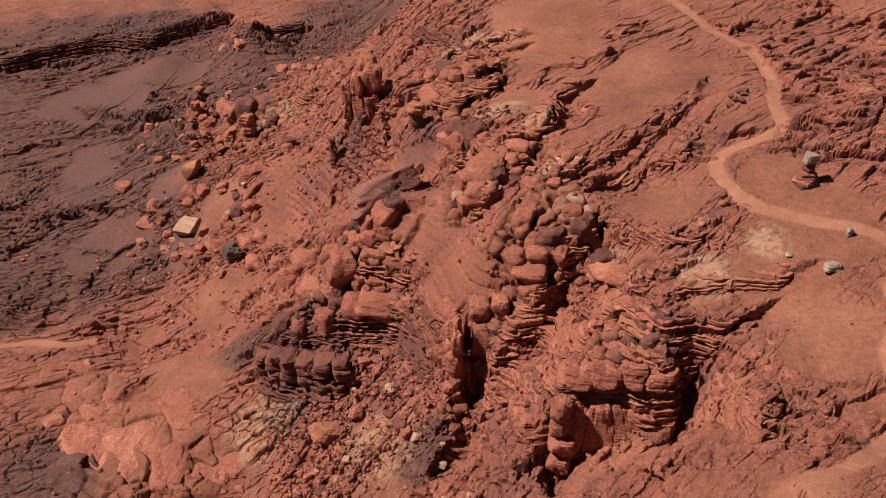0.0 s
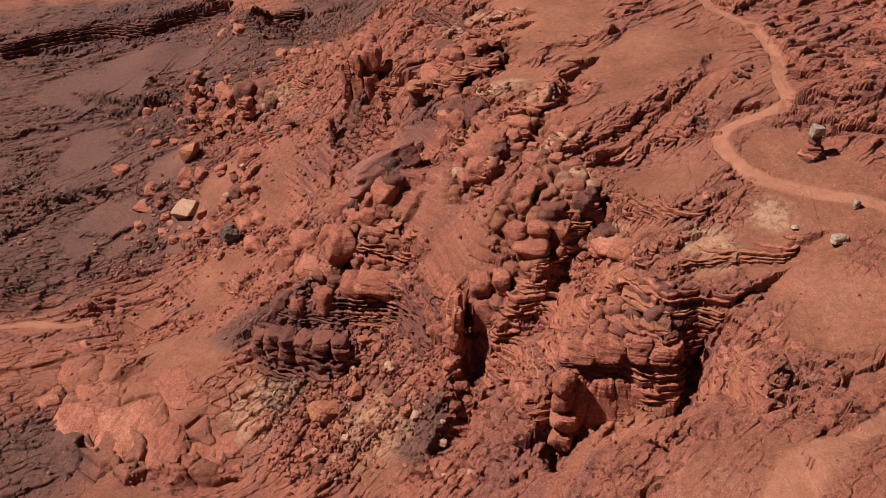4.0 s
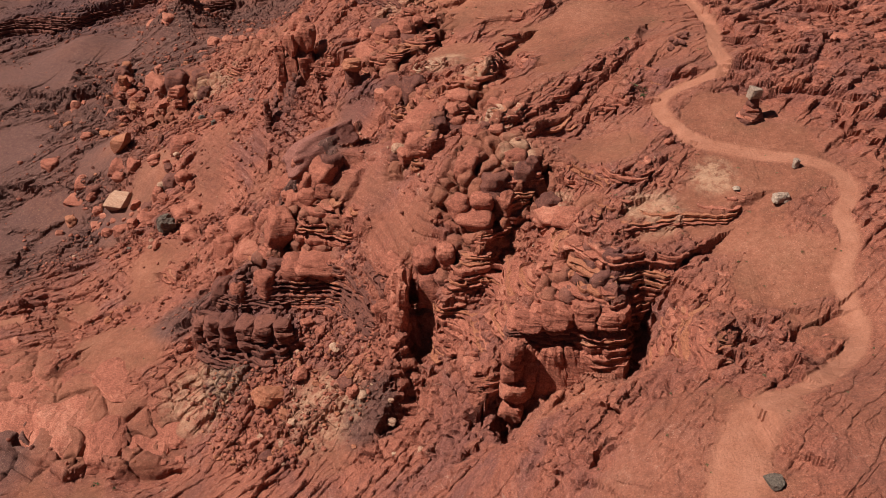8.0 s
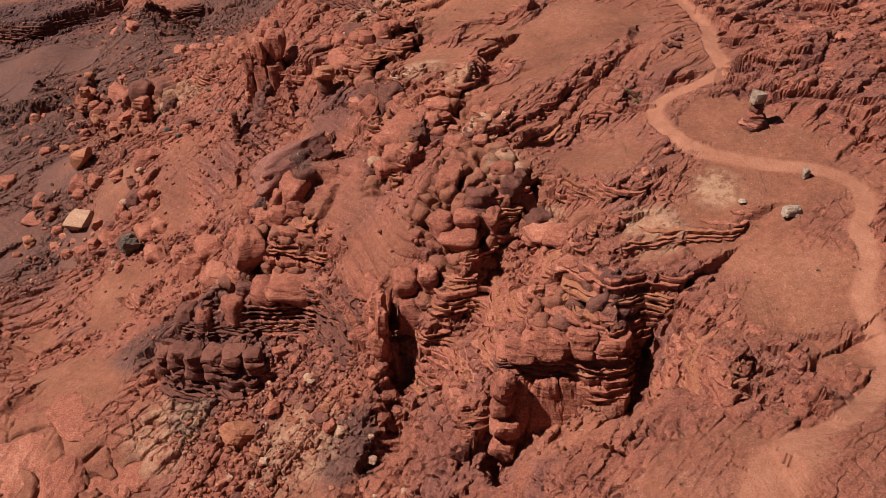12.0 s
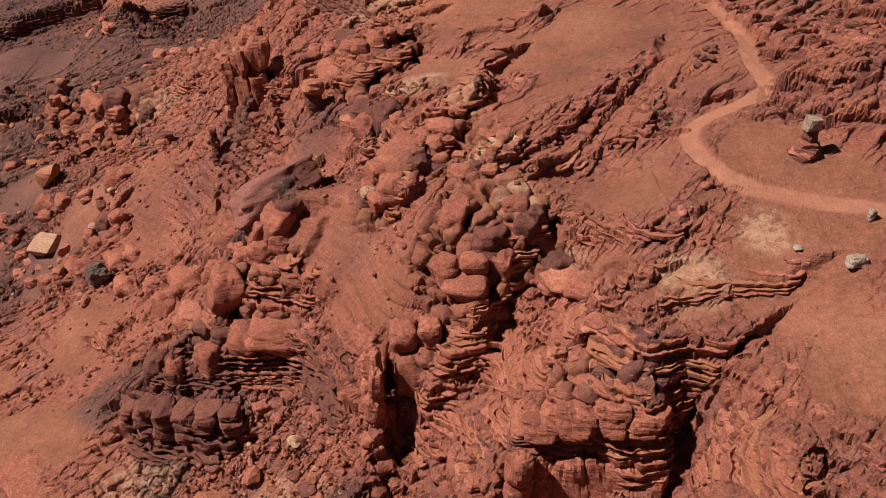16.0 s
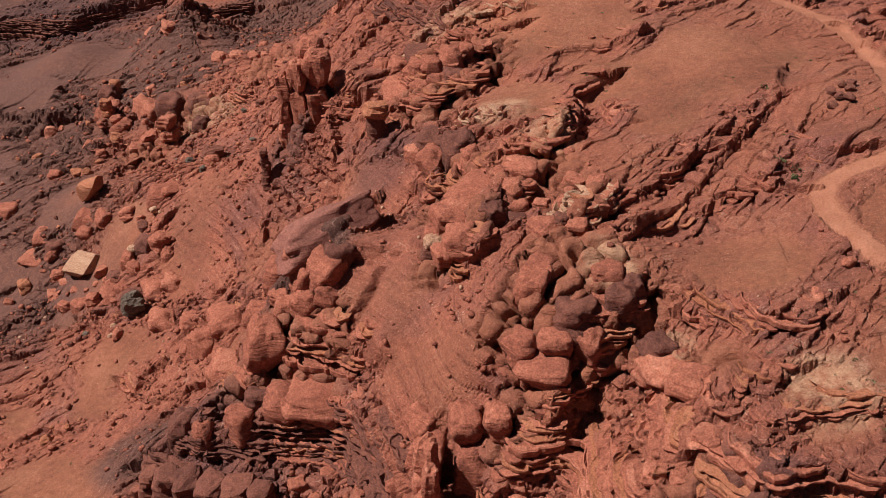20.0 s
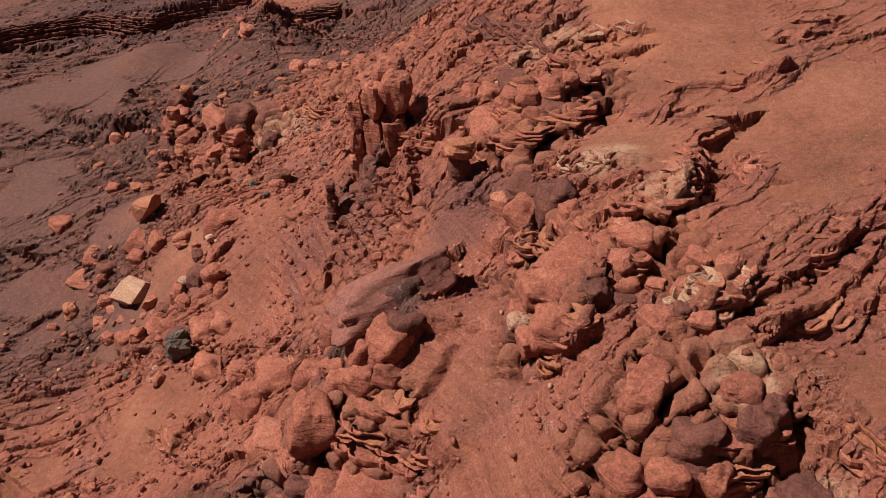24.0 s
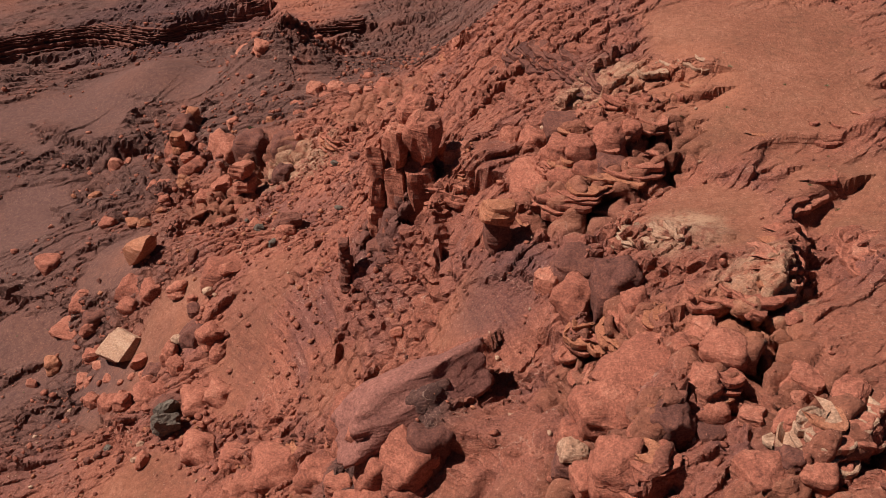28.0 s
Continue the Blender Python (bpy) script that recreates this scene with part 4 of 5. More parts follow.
def build_ledge(drop, kind, points):
    """The beds of rock that crop out along a scarp, each with a worn, broken front and an open joint below."""
    line = eased(list(points))
    if drop < 1.8 or sum(math.dist(a, b) for a, b in zip(line, line[1:])) < 7:
        return
    lengths = np.concatenate([[0], np.cumsum([math.dist(a, b) for a, b in zip(line, line[1:])])])
    count = max(8, int(lengths[-1] / 0.36))
    at = np.linspace(0, lengths[-1], count)
    px, py = np.interp(at, lengths, [p[0] for p in line]), np.interp(at, lengths, [p[1] for p in line])
    wx, wy = drift(px, py)
    px, py = px - wx, py - wy
    tx, ty = np.gradient(px), np.gradient(py)
    ker = np.ones(17) / 17
    tx, ty = np.convolve(np.pad(tx, 8, "edge"), ker, "valid"), np.convolve(np.pad(ty, 8, "edge"), ker, "valid")
    ln = np.hypot(tx, ty) + 1e-9
    nx, ny = -ty / ln, tx / ln
    qx, qy = px[:, None] + nx[:, None] * REACH, py[:, None] + ny[:, None] * REACH
    prof = shape(qx.ravel(), qy.ravel())[0].reshape(qx.shape)
    prof = np.maximum.accumulate(prof, axis=1)
    low, high = prof[:, 2], prof[:, -3]
    dip = 1.6 * fbm(px, py, 30.0, 2, 201) + 0.35 * fbm(px, py, 6.0, 2, 203)
    base = None
    for k, (z0, z1) in enumerate(zip(LEVELS, LEVELS[1:])):
        bottom, top = z0 + dip, z1 + dip - 0.04
        mid = 0.5 * (bottom + top)
        live = (mid > low + 0.2) & (mid < high + 0.1) & (high - low > 0.8)
        if live.sum() < 5:
            continue
        cross = np.array([np.interp(m, row + np.arange(17) * 1e-5, REACH) for m, row in zip(mid, prof)])
        along = at / ((1.3 + 1.6 * lattice(np.array([k]), np.array([3]), 5)[0]) * (0.75 + 0.5 * (z1 - z0))) + 0.9 * fbm(px, py, 7.0, 3, 210 + k)
        cross = np.convolve(np.pad(np.clip(cross, -2.2, 2.2), 4, "edge"), np.ones(9) / 9, "valid")
        soft = lattice(np.array([k]), np.array([9]), 8)[0]
        jag = lattice(np.floor(along), np.full(count, k), 207) - 0.5
        pillow = np.sqrt(np.clip(1 - (2 * (along - np.floor(along)) - 1) ** 2, 0, 1))
        out = 0.1 + 0.55 * fbm(px, py, 5.0, 3, 220 + k) + 0.35 * fbm(px, py, 1.3, 2, 240 + k) + 0.7 * jag + (0.08 + 0.25 * (z1 - z0)) * (pillow - 0.4) + (0.25 if soft > 0.38 else -0.85)
        front = -cross + out
        start = 0
        while start < count:
            if not live[start]:
                start += 1
                continue
            end = start
            while end < count and live[end]:
                end += 1
            if end - start >= 5:
                sl = slice(start, end)
                n = np.arange(end - start)
                fade = np.clip(np.minimum(n, end - start - 1 - n) / 4.0, 0, 1)
                fr = front[sl] - 1.2 * (1 - fade) ** 2
                thick = (top - bottom)[sl]
                rows, full = [], float(thick.mean())
                for r, (deep, lift) in enumerate(((1.9, 0.10), (0.8, 0.02), (0.04 + 0.10 * full, -0.03 * full), (-0.02, -0.14 * full), (0.0, -0.5 * full), (0.08, -0.82 * full), (0.45, -full), (2.0, -full))):
                    off = fr - deep + 0.05 * fbm(px[sl] * 3, py[sl] * 3, 1.0, 2, 230 + k)
                    rise = top[sl] + lift
                    if r < 2:
                        under = np.array([np.interp(-o, REACH, row) for o, row in zip(off, prof[sl])])
                        rise = np.minimum(rise, under + (-0.3, 0.15)[r])
                    rows.append(np.stack([px[sl] - nx[sl] * off, py[sl] - ny[sl] * off, rise], -1))
                rows = np.stack(rows, 1)
                tone = lattice(np.array([k]), np.array([1]), 31)[0]
                mat = MATERIALS[kind if kind != "red" else "orange" if tone > 0.82 else "red"]
                if base is None:
                    base = root("rock_ledge", tuple(rows[0, -1]), label=LEDGE_LABELS[kind], category="rock ledge", group="ledges on the slope")
                origin = rows[len(rows) // 2, 3]
                part("bed", strip_mesh("bed", rows - origin, mat), base, origin)
            start = end


for drop, reach, kind, points in SCARPS:
    if kind != "bare":
        build_ledge(drop, kind, points)

# ---------------------------------------------------------------- knobs: swarms of rounded blocks
def build_knobs(cx, cy, r, size, count, kind="red", seed=0, tall=1.0):
    rg = random.Random(seed + int(cx * 7 + cy))
    spots = []
    for _ in range(count * 12):
        if len(spots) >= count:
            break
        a, d = rg.uniform(0, math.tau), r * math.sqrt(rg.random())
        x, y, s = cx + d * math.cos(a), cy + d * math.sin(a), size * rg.uniform(0.6, 1.35)
        if all(math.dist((x, y), q[:2]) > 0.72 * (s + q[2]) for q in spots):
            spots.append((x, y, s))
    h = land(np.array([q[0] for q in spots]), np.array([q[1] for q in spots]))[0]
    base = root("rock_outcrop", (cx, cy, float(h.min())), label="bulging outcrop of rounded %s sandstone blocks" % {"red": "red", "dark": "dark", "pale": "buff", "orange": "orange"}[kind],
                category="rock outcrop", group="outcrops on the slope")
    for (x, y, s), z in zip(spots, h):
        up = s * rg.uniform(0.5, 0.85) * tall
        part("block", rg.choice(BLOCKS[kind]), base, (x, y, z - up * 0.55), (rg.uniform(-0.15, 0.15), rg.uniform(-0.15, 0.15), rg.uniform(0, 3.1)),
             (s * rg.uniform(0.85, 1.1), s * rg.uniform(0.85, 1.15), up))


build_knobs(12, -10, 6, 1.4, 7)
build_knobs(6, 2, 6, 1.5, 6)
build_knobs(-24, -27, 6, 1.3, 5)
build_knobs(-90, 92, 8, 1.7, 6, tall=1.3)
build_knobs(-112, 108, 7, 1.6, 5)
build_knobs(-128, 112, 9, 1.5, 8)
build_knobs(-100, 48, 9, 1.3, 7)
build_knobs(-80, 38, 8, 1.5, 6)
build_knobs(-92, -8, 7, 1.3, 5)
build_knobs(-100, -28, 8, 1.6, 5)
build_knobs(-60, -52, 6, 1.5, 5)
build_knobs(-46, -27, 6, 1.5, 5, "dark")
build_knobs(-44, 40, 6, 1.4, 5, "dark")
build_knobs(-78, 130, 10, 1.6, 9)
build_knobs(-60, 120, 12, 1.8, 9)
build_knobs(-100, 165, 12, 2.0, 7)
build_knobs(22, -58, 6, 1.5, 5)
build_knobs(10, -58, 6, 1.2, 5)
build_knobs(46, -68, 5, 1.1, 5)
build_knobs(88, 10, 12, 1.6, 9)
build_knobs(78, -20, 8, 1.3, 5)
build_knobs(98, 40, 14, 1.8, 9)

# ---------------------------------------------------------------- masses of worn, rounded rock
PILLOWS = [mesh_of("pillow", rounded_block(820 + n, 9, 5.0, 0.13, 9, 0.06), DARK_ROCK if n % 4 == 3 else ROCK) for n in range(12)]
for me in PILLOWS:
    me.polygons.foreach_set("use_smooth", [True] * len(me.polygons))


def pillow_mass(label, *lobes):
    """Smooth lobes, each given by its middle, its half width and its half height, parted by deep joints."""
    rg = random.Random(label)
    x, y, z = lobes[0][:3]
    base = root("rock_outcrop", (x, y, z - lobes[0][4]), label=label, category="rock outcrop", group="outcrops on the slope")
    for x, y, z, wide, tall in lobes:
        part("lobe", rg.choice(PILLOWS), base, (x, y, z), (rg.uniform(-0.15, 0.15), rg.uniform(-0.15, 0.15), rg.uniform(-0.5, 0.5)), (wide * 1.1, wide * rg.uniform(1.0, 1.25), tall * 1.08))


pillow_mass("great bulging mass of smooth rounded red sandstone boulders",
            (-6.4, -5.4, 63.3, 3.2, 3.1), (-0.9, -9.5, 67.7, 2.0, 1.8), (-2.8, -11.4, 65.3, 2.1, 2.1), (-5.4, -14.4, 65.4, 2.4, 2.2), (-9.8, -6.9, 61.2, 1.5, 2.0), (-10.0, -9.4, 60.5, 1.4, 1.3), (-7.7, -13.8, 62.9, 1.5, 1.4), (2.4, -6.6, 66.7, 1.9, 1.9), (2.3, -9.6, 66.6, 1.5, 1.1))
pillow_mass("row of tall rounded red boulders hanging over a black recess",
            (-11.2, 14.3, 62.5, 2.2, 2.8), (-7.2, 14.5, 64.5, 2.8, 3.7), (-4.4, 9.5, 66.0, 1.6, 2.3), (-11.3, 21.0, 63.5, 3.1, 1.9), (-14.5, 19.1, 61.6, 1.6, 1.9))
pillow_mass("swollen red sandstone bulge with rounded lobes",
            (-2.2, -0.9, 65.8, 4.9, 2.0), (3.9, -1.6, 70.3, 2.2, 1.8), (2.0, -5.4, 69.5, 1.6, 1.3), (9.0, -15.2, 70.0, 1.3, 1.3), (11.1, -15.9, 69.8, 1.5, 1.3), (6.8, -16.2, 69.2, 2.0, 1.5))
pillow_mass("tiered rows of rounded red sandstone knobs",
            (-20.2, 50.0, 64.3, 2.1, 2.4), (-16.2, 41.1, 67.5, 2.0, 2.6), (-13.1, 39.8, 69.1, 2.0, 2.2), (-9.2, 41.4, 70.3, 2.2, 2.6), (-6.8, 42.9, 71.2, 1.3, 1.8), (-19.0, 39.6, 63.8, 3.1, 2.2), (-14.7, 37.6, 66.1, 2.2, 1.9), (-11.8, 37.4, 67.4, 1.7, 1.7), (-8.9, 38.6, 68.5, 2.2, 1.7), (-16.6, 51.1, 67.5, 2.8, 1.4), (-12.3, 54.0, 67.7, 2.9, 1.4), (-23.8, 52.3, 63.4, 1.9, 2.4))
pillow_mass("bulging jointed red sandstone face above the hollow",
            (-55.6, 12.3, 21.0, 2.9, 4.6), (-50.8, 15.0, 24.7, 3.9, 3.9), (-45.5, -6.0, 31.7, 3.5, 2.9), (-36.5, -13.4, 44.2, 2.7, 3.7), (-32.3, -20.0, 38.7, 3.1, 2.4), (-27.4, -19.9, 39.4, 4.7, 2.1), (-36.9, -19.5, 37.4, 2.1, 2.4), (-39.2, -21.6, 35.2, 2.1, 2.7), (-49.6, -19.6, 31.7, 2.2, 2.8), (-45.6, -22.2, 33.0, 1.6, 2.2))
pillow_mass("steep rib of rounded red sandstone lobes split by cracks",
            (-39.9, 17.1, 37.1, 3.1, 3.1), (-30.4, -6.9, 51.9, 2.1, 3.2), (-30.2, -9.7, 50.2, 2.1, 2.1), (-33.8, -8.4, 47.8, 1.6, 2.1), (-27.1, -6.6, 54.0, 2.6, 3.2), (-26.3, -9.4, 51.6, 2.1, 2.1), (-25.0, -5.7, 55.8, 2.4, 2.6), (-31.5, -3.8, 54.6, 2.4, 2.4))
pillow_mass("jointed rounded fins beside the deep cleft",
            (-9.2, -37.0, 44.6, 2.3, 3.7), (-9.8, -34.1, 48.1, 1.8, 2.3), (-3.7, -36.9, 50.4, 2.2, 3.6), (-2.7, -40.5, 46.6, 2.2, 3.1), (0.5, -38.8, 53.3, 1.8, 2.6))
pillow_mass("cluster of smooth rounded red sandstone knobs",
            (7.5, -32.8, 62.1, 2.2, 2.2), (10.1, -30.7, 65.1, 2.6, 2.2), (16.0, -28.8, 66.2, 2.2, 2.6), (14.7, -25.9, 68.1, 2.2, 1.8), (4.5, -26.8, 66.8, 2.0, 2.2), (5.4, -24.2, 68.1, 1.8, 1.3), (6.4, -34.6, 59.9, 3.5, 1.7), (3.3, -33.0, 61.6, 2.2, 2.0), (12.2, -32.9, 62.7, 1.7, 2.2), (17.6, -27.9, 67.5, 1.5, 2.2), (21.1, -37.2, 61.5, 2.6, 1.7), (23.5, -42.3, 64.4, 2.5, 1.7), (20.9, -33.8, 62.8, 2.2, 1.7))

pillow_mass("chain of rounded red boulders down a rubble gully",
            (-81.2, 42.6, 18.5, 1.5, 3.8), (-83.7, 37.2, 15.5, 2.6, 2.3), (-77.9, 32.7, 16.6, 2.2, 3.1), (-71.8, 32.8, 19.3, 2.5, 2.7), (-68.1, 33.4, 21.2, 2.2, 2.2), (-77.0, 45.8, 22.8, 2.9, 2.9), (-70.9, 41.4, 23.9, 1.7, 2.2), (-84.5, 41.6, 16.5, 1.8, 1.8), (-91.8, 38.0, 10.8, 1.8, 2.1), (-84.7, 34.4, 14.4, 1.7, 1.7), (-67.2, 22.3, 19.1, 2.6, 3.1), (-60.3, 20.2, 22.2, 2.3, 1.5))
pillow_mass("line of dark red boulders along the bench edge",
            (-98.4, 61.8, 18.5, 2.3, 2.3), (-92.2, 59.5, 21.1, 1.9, 1.9), (-105.7, 59.2, 11.9, 2.3, 2.3), (-112.2, 59.4, 9.1, 2.7, 1.4), (-75.4, 56.6, 29.6, 3.5, 2.6), (-43.2, 9.1, 33.3, 2.4, 2.2), (-35.0, -5.0, 47.6, 1.7, 1.5), (-97.0, 58.5, 17.1, 1.9, 1.9), (-123.9, 74.9, 12.5, 2.5, 2.2), (-111.3, 63.4, 12.2, 1.7, 1.7))
pillow_mass("tall smooth red sandstone ribs parted by vertical cracks",
            (-97.0, 113.5, 19.2, 4.2, 7.0), (-89.8, 112.5, 21.0, 4.8, 7.5), (-81.3, 111.0, 23.0, 4.8, 6.8), (-112.8, 124.9, 20.1, 2.9, 4.9), (-110.3, 115.2, 21.3, 2.8, 3.2), (-78.1, 97.0, 27.0, 2.1, 2.8), (-103.4, 107.1, 20.7, 2.7, 2.3))

# ---------------------------------------------------------------- towers and pillars
def build_tower(x, y, height, width, kind, label, seed, slim=0.75, rows=None, foot=None):
    """Stacked worn blocks; the joints of the beds stay open."""
    rg = random.Random(seed)
    z = (floor_at(x, y) if foot is None else foot) - 0.8
    base = root("rock_tower", (x, y, z), label=label, category="rock tower", group="towers on the slope")
    rows = rows or max(3, round(height / (width * 0.6)))
    each = (height + 0.8) / rows
    for r in range(rows):
        w = width * (1 - (1 - slim) * r / rows) * rg.uniform(0.88, 1.1)
        part("block", rg.choice((BLOCKS if width > 2.8 else SLABS)[kind]), base, (x + rg.uniform(-0.08, 0.08) * width, y + rg.uniform(-0.08, 0.08) * width, z + each * (r + 0.5)),
             (rg.uniform(-0.05, 0.05), rg.uniform(-0.05, 0.05), rg.uniform(-0.4, 0.4)), (w * 0.52, w * 0.6, each * 0.54))
    return base


build_tower(-43.2, 45.5, 15, 3.2, "red", "tall rounded red sandstone column of a jointed fin", 1, 0.7, 3, 50)
build_tower(-40, 45, 18, 3.6, "red", "tall red sandstone column split from its fin by a crack", 2, 0.8, 3, 50)
build_tower(-36, 45.5, 20, 4.8, "red", "broad red sandstone column at the end of a fin", 6, 0.85, 3, 50)
build_tower(-38, 49, 19, 5.5, "red", "rounded red sandstone column at the back of a fin", 7, 0.85, 3, 52)
build_tower(-45.5, 43, 9, 2.2, "dark", "thin dark stacked sandstone pillar", 3, 0.7, 7, 40)
build_tower(-46.5, 38, 8, 2.0, "dark", "thin dark stacked sandstone pillar at the tower foot", 4, 0.7, 6)
build_tower(-31, 46, 12, 4.0, "red", "rounded red sandstone pillar beside the tall columns", 5, 0.8, 2, 53)
for n, (x, y, h, w) in enumerate(((-54, -26, 4.5, 3.6), (-50.5, -28.5, 5.5, 4.2), (-46.5, -29.5, 5.5, 4.6), (-42.5, -30.5, 5, 4.6), (-38.5, -31.5, 4.2, 4.8), (-34.5, -32.5, 3.5, 4.0))):
    build_tower(x, y, h, w, "dark", "stubby rounded banded sandstone pillar at the hollow rim", 20 + n, 0.9, 2 + n % 2)
build_tower(-9.5, -47.5, 15, 2.4, "red", "stacked red sandstone pillar beside a deep cleft", 31, 0.85, 9, 25)
build_tower(-8.2, -45, 22, 3.0, "red", "tall red sandstone fin beside a deep cleft", 32, 0.85, 5, 29)
build_tower(-8.8, -42, 22, 3.4, "red", "tall jointed red sandstone fin beside a deep cleft", 33, 0.85, 4, 31)
build_tower(12.3, -66.2, 17, 4.2, "red", "jointed red sandstone buttress at the end of the cliff", 51, 0.8, 4, 37)
build_tower(-92, 97, 5, 5.0, "red", "thick rounded red sandstone pillar", 41, rows=2)
build_tower(-86, 95, 6, 4.6, "red", "thick rounded red sandstone pillar beside a crack", 42, rows=2)
build_tower(-109, 112, 5, 3.6, "orange", "rounded orange sandstone knob on a dark foot", 43, rows=2)
build_tower(-113, 130, 4, 4.0, "orange", "rounded orange sandstone knob on the mauve flat", 44, rows=2)


def balanced_rock(x, y):
    z = floor_at(x, y) - 0.3
    base = root("balanced_rock", (x, y, z), label="tall balanced rock with a grey cap on a red stem", category="balanced rock")
    for n, (w, up, at) in enumerate(((2.3, 0.5, 0.35), (2.1, 0.42, 1.05), (1.85, 0.42, 1.7), (1.5, 0.42, 2.35))):
        part("pedestal", SLABS["red" if n % 2 else "dark"][n], base, (x - 0.2 + 0.05 * n, y, z + at), (0, 0, 0.3 + 0.4 * n), (w, w * 0.95, up), "layered red pedestal")
    # The cap's shade on the stem is put into the stone's colour.
    part("stem", SLABS["dark"][6], base, (x, y + 0.2, z + 3.6), (0, 0.04, 0.4), (1.0, 1.0, 1.1), "narrow stem in darker stone for the cap's shade")
    part("cap", SLABS["grey"][4], base, (x + 0.05, y + 0.1, z + 5.6), (0.03, 0.03, 0.15), (1.25, 1.2, 1.2), "weathered grey cap stone")


balanced_rock(60, -25.5)


def mushroom_rock(x, y):
    z = floor_at(x, y) - 0.5
    base = root("mushroom_rock", (x, y, z), label="mushroom rock with an orange rounded cap over a dark stem", category="mushroom rock")
    part("stem", BLOCKS["dark"][5], base, (x, y, z + 2.2), (0, 0, 0.5), (1.6, 1.6, 2.6), "dark undercut stem")
    part("cap", BLOCKS["orange"][1], base, (x - 0.1, y, z + 5.4), (0, 0, 0.2), (2.25, 2.1, 1.35), "orange rounded cap")


mushroom_rock(-22.4, 26.8)

# ---------------------------------------------------------------- the great cliff over the alcove
def build_cliff():
    big = [mesh_of("cliff_block", rounded_block(700 + n, 11, 7.0, 0.09, 5, 0.03), ROCK) for n in range(4)]
    rg = random.Random(9)

    def front(x):
        return -64.0 - 0.09 * (x - 13)

    base = root("rock_cliff", (22, -60, 44), label="massive red sandstone cliff with thick cap blocks over a shaded alcove", category="cliff")
    for x, w, z0, z1 in ((15.2, 5.0, 37, 51.0), (19.8, 5.2, 38, 51.3), (24.6, 5.4, 39, 51.8), (30.2, 5.2, 40, 52)):
        part("face", big[rg.randrange(4)], base, (x, front(x) + 1.6, (z0 + z1) / 2), (0, 0, rg.uniform(-0.15, 0.0)), (w * 0.55, 3.6, (z1 - z0) * 0.52))
    for x, w, z0, z1 in ((15.6, 5.0, 54.0, 57.0), (20.0, 5.0, 55.0, 59.2), (24.8, 5.4, 55.4, 60.0), (29.6, 5.4, 55.6, 60.4)):
        part("cap_block", big[rg.randrange(4)], base, (x, front(x) + 2.4, (z0 + z1) / 2), (-0.25, 0, rg.uniform(-0.15, 0.0)), (w * 0.55, 2.9, (z1 - z0) * 0.53))
    for n in range(24):
        x = 13.8 + 17.6 * (n % 6) / 5.5 + rg.uniform(-0.5, 0.5)
        z = 51.6 + 1.0 * (n // 6)
        part("bed", rg.choice(SLABS["dark" if n // 6 in (0, 2) else "red"]), base, (x, front(x) + 3.7 + rg.uniform(-0.35, 0.35), z), (0, 0, rg.uniform(-0.3, 0.0)), (rg.uniform(1.9, 2.8), 3.4, rg.uniform(0.45, 0.6)))


build_cliff()

def leaning_slab():
    """A long smooth slab whose lower side hangs over a black gap."""
    me = mesh_of("leaning_slab", rounded_block(640, 13, 4.5, 0.10, 4, 0.02), MAUVE_ROCK)
    me.polygons.foreach_set("use_smooth", [True] * len(me.polygons))
    z = float(shape(np.array([-27.0]), np.array([0.0]))[0][0])
    thing("rock_slab", me, (-27.6, 0.6, z - 2.0), (-0.34, -0.16, 0.72), (9.0, 3.6, 3.0), label="long smooth mauve sandstone slab overhanging a black gap", category="rock slab")


leaning_slab()

# ---------------------------------------------------------------- smooth domes at the foot of the slope
def build_dome(x, y, rx, ry, up, turn, seed):
    me = mesh_of("dome", rounded_block(seed, 11, 4.5, 0.12, 6, 0.05), ROCK)
    z = floor_at(x, y)
    thing("rock_dome", me, (x, y, z - up * 0.86), (0.05, 0.04, turn), (rx, ry, up), label="broad smooth red sandstone dome split by cracks", category="rock dome", group="domes at the slope foot")


build_dome(-93, -42, 6.1, 7.9, 3.0, 0.4, 400)
build_dome(-82, -44, 7.6, 9.9, 4.0, 0.3, 401)
build_dome(-71, -49, 5.1, 7.8, 3.2, 0.2, 402)
build_dome(-62, -51, 4.5, 5.5, 2.6, 0.1, 403)
build_dome(-93, -28, 6.3, 6.1, 2.2, 0.5, 404)
build_dome(-82, -27, 5.5, 5.6, 2.2, 0.6, 405)
build_dome(-72, -31, 5.4, 6.8, 1.6, 0.8, 406)
build_dome(-59, -45, 5.1, 5.5, 1.6, 0.2, 407)
build_dome(-105, -14, 4.5, 3.3, 2.0, 0.1, 408)
build_dome(-101, -23, 5.1, 4.2, 2.0, 0.2, 409)

# ---------------------------------------------------------------- boulders that stand out
def boulder(x, y, size, kind, label, turn=(0, 0, 0), mesh=0, sink=0.3, blocky=False):
    me = (BLOCKS if blocky else STONES)[kind][mesh]
    return thing("boulder", me, (x, y, floor_at(x, y) + size[2] * (1 - sink)), turn, size, label=label, category="boulder", group="boulders on the slope")


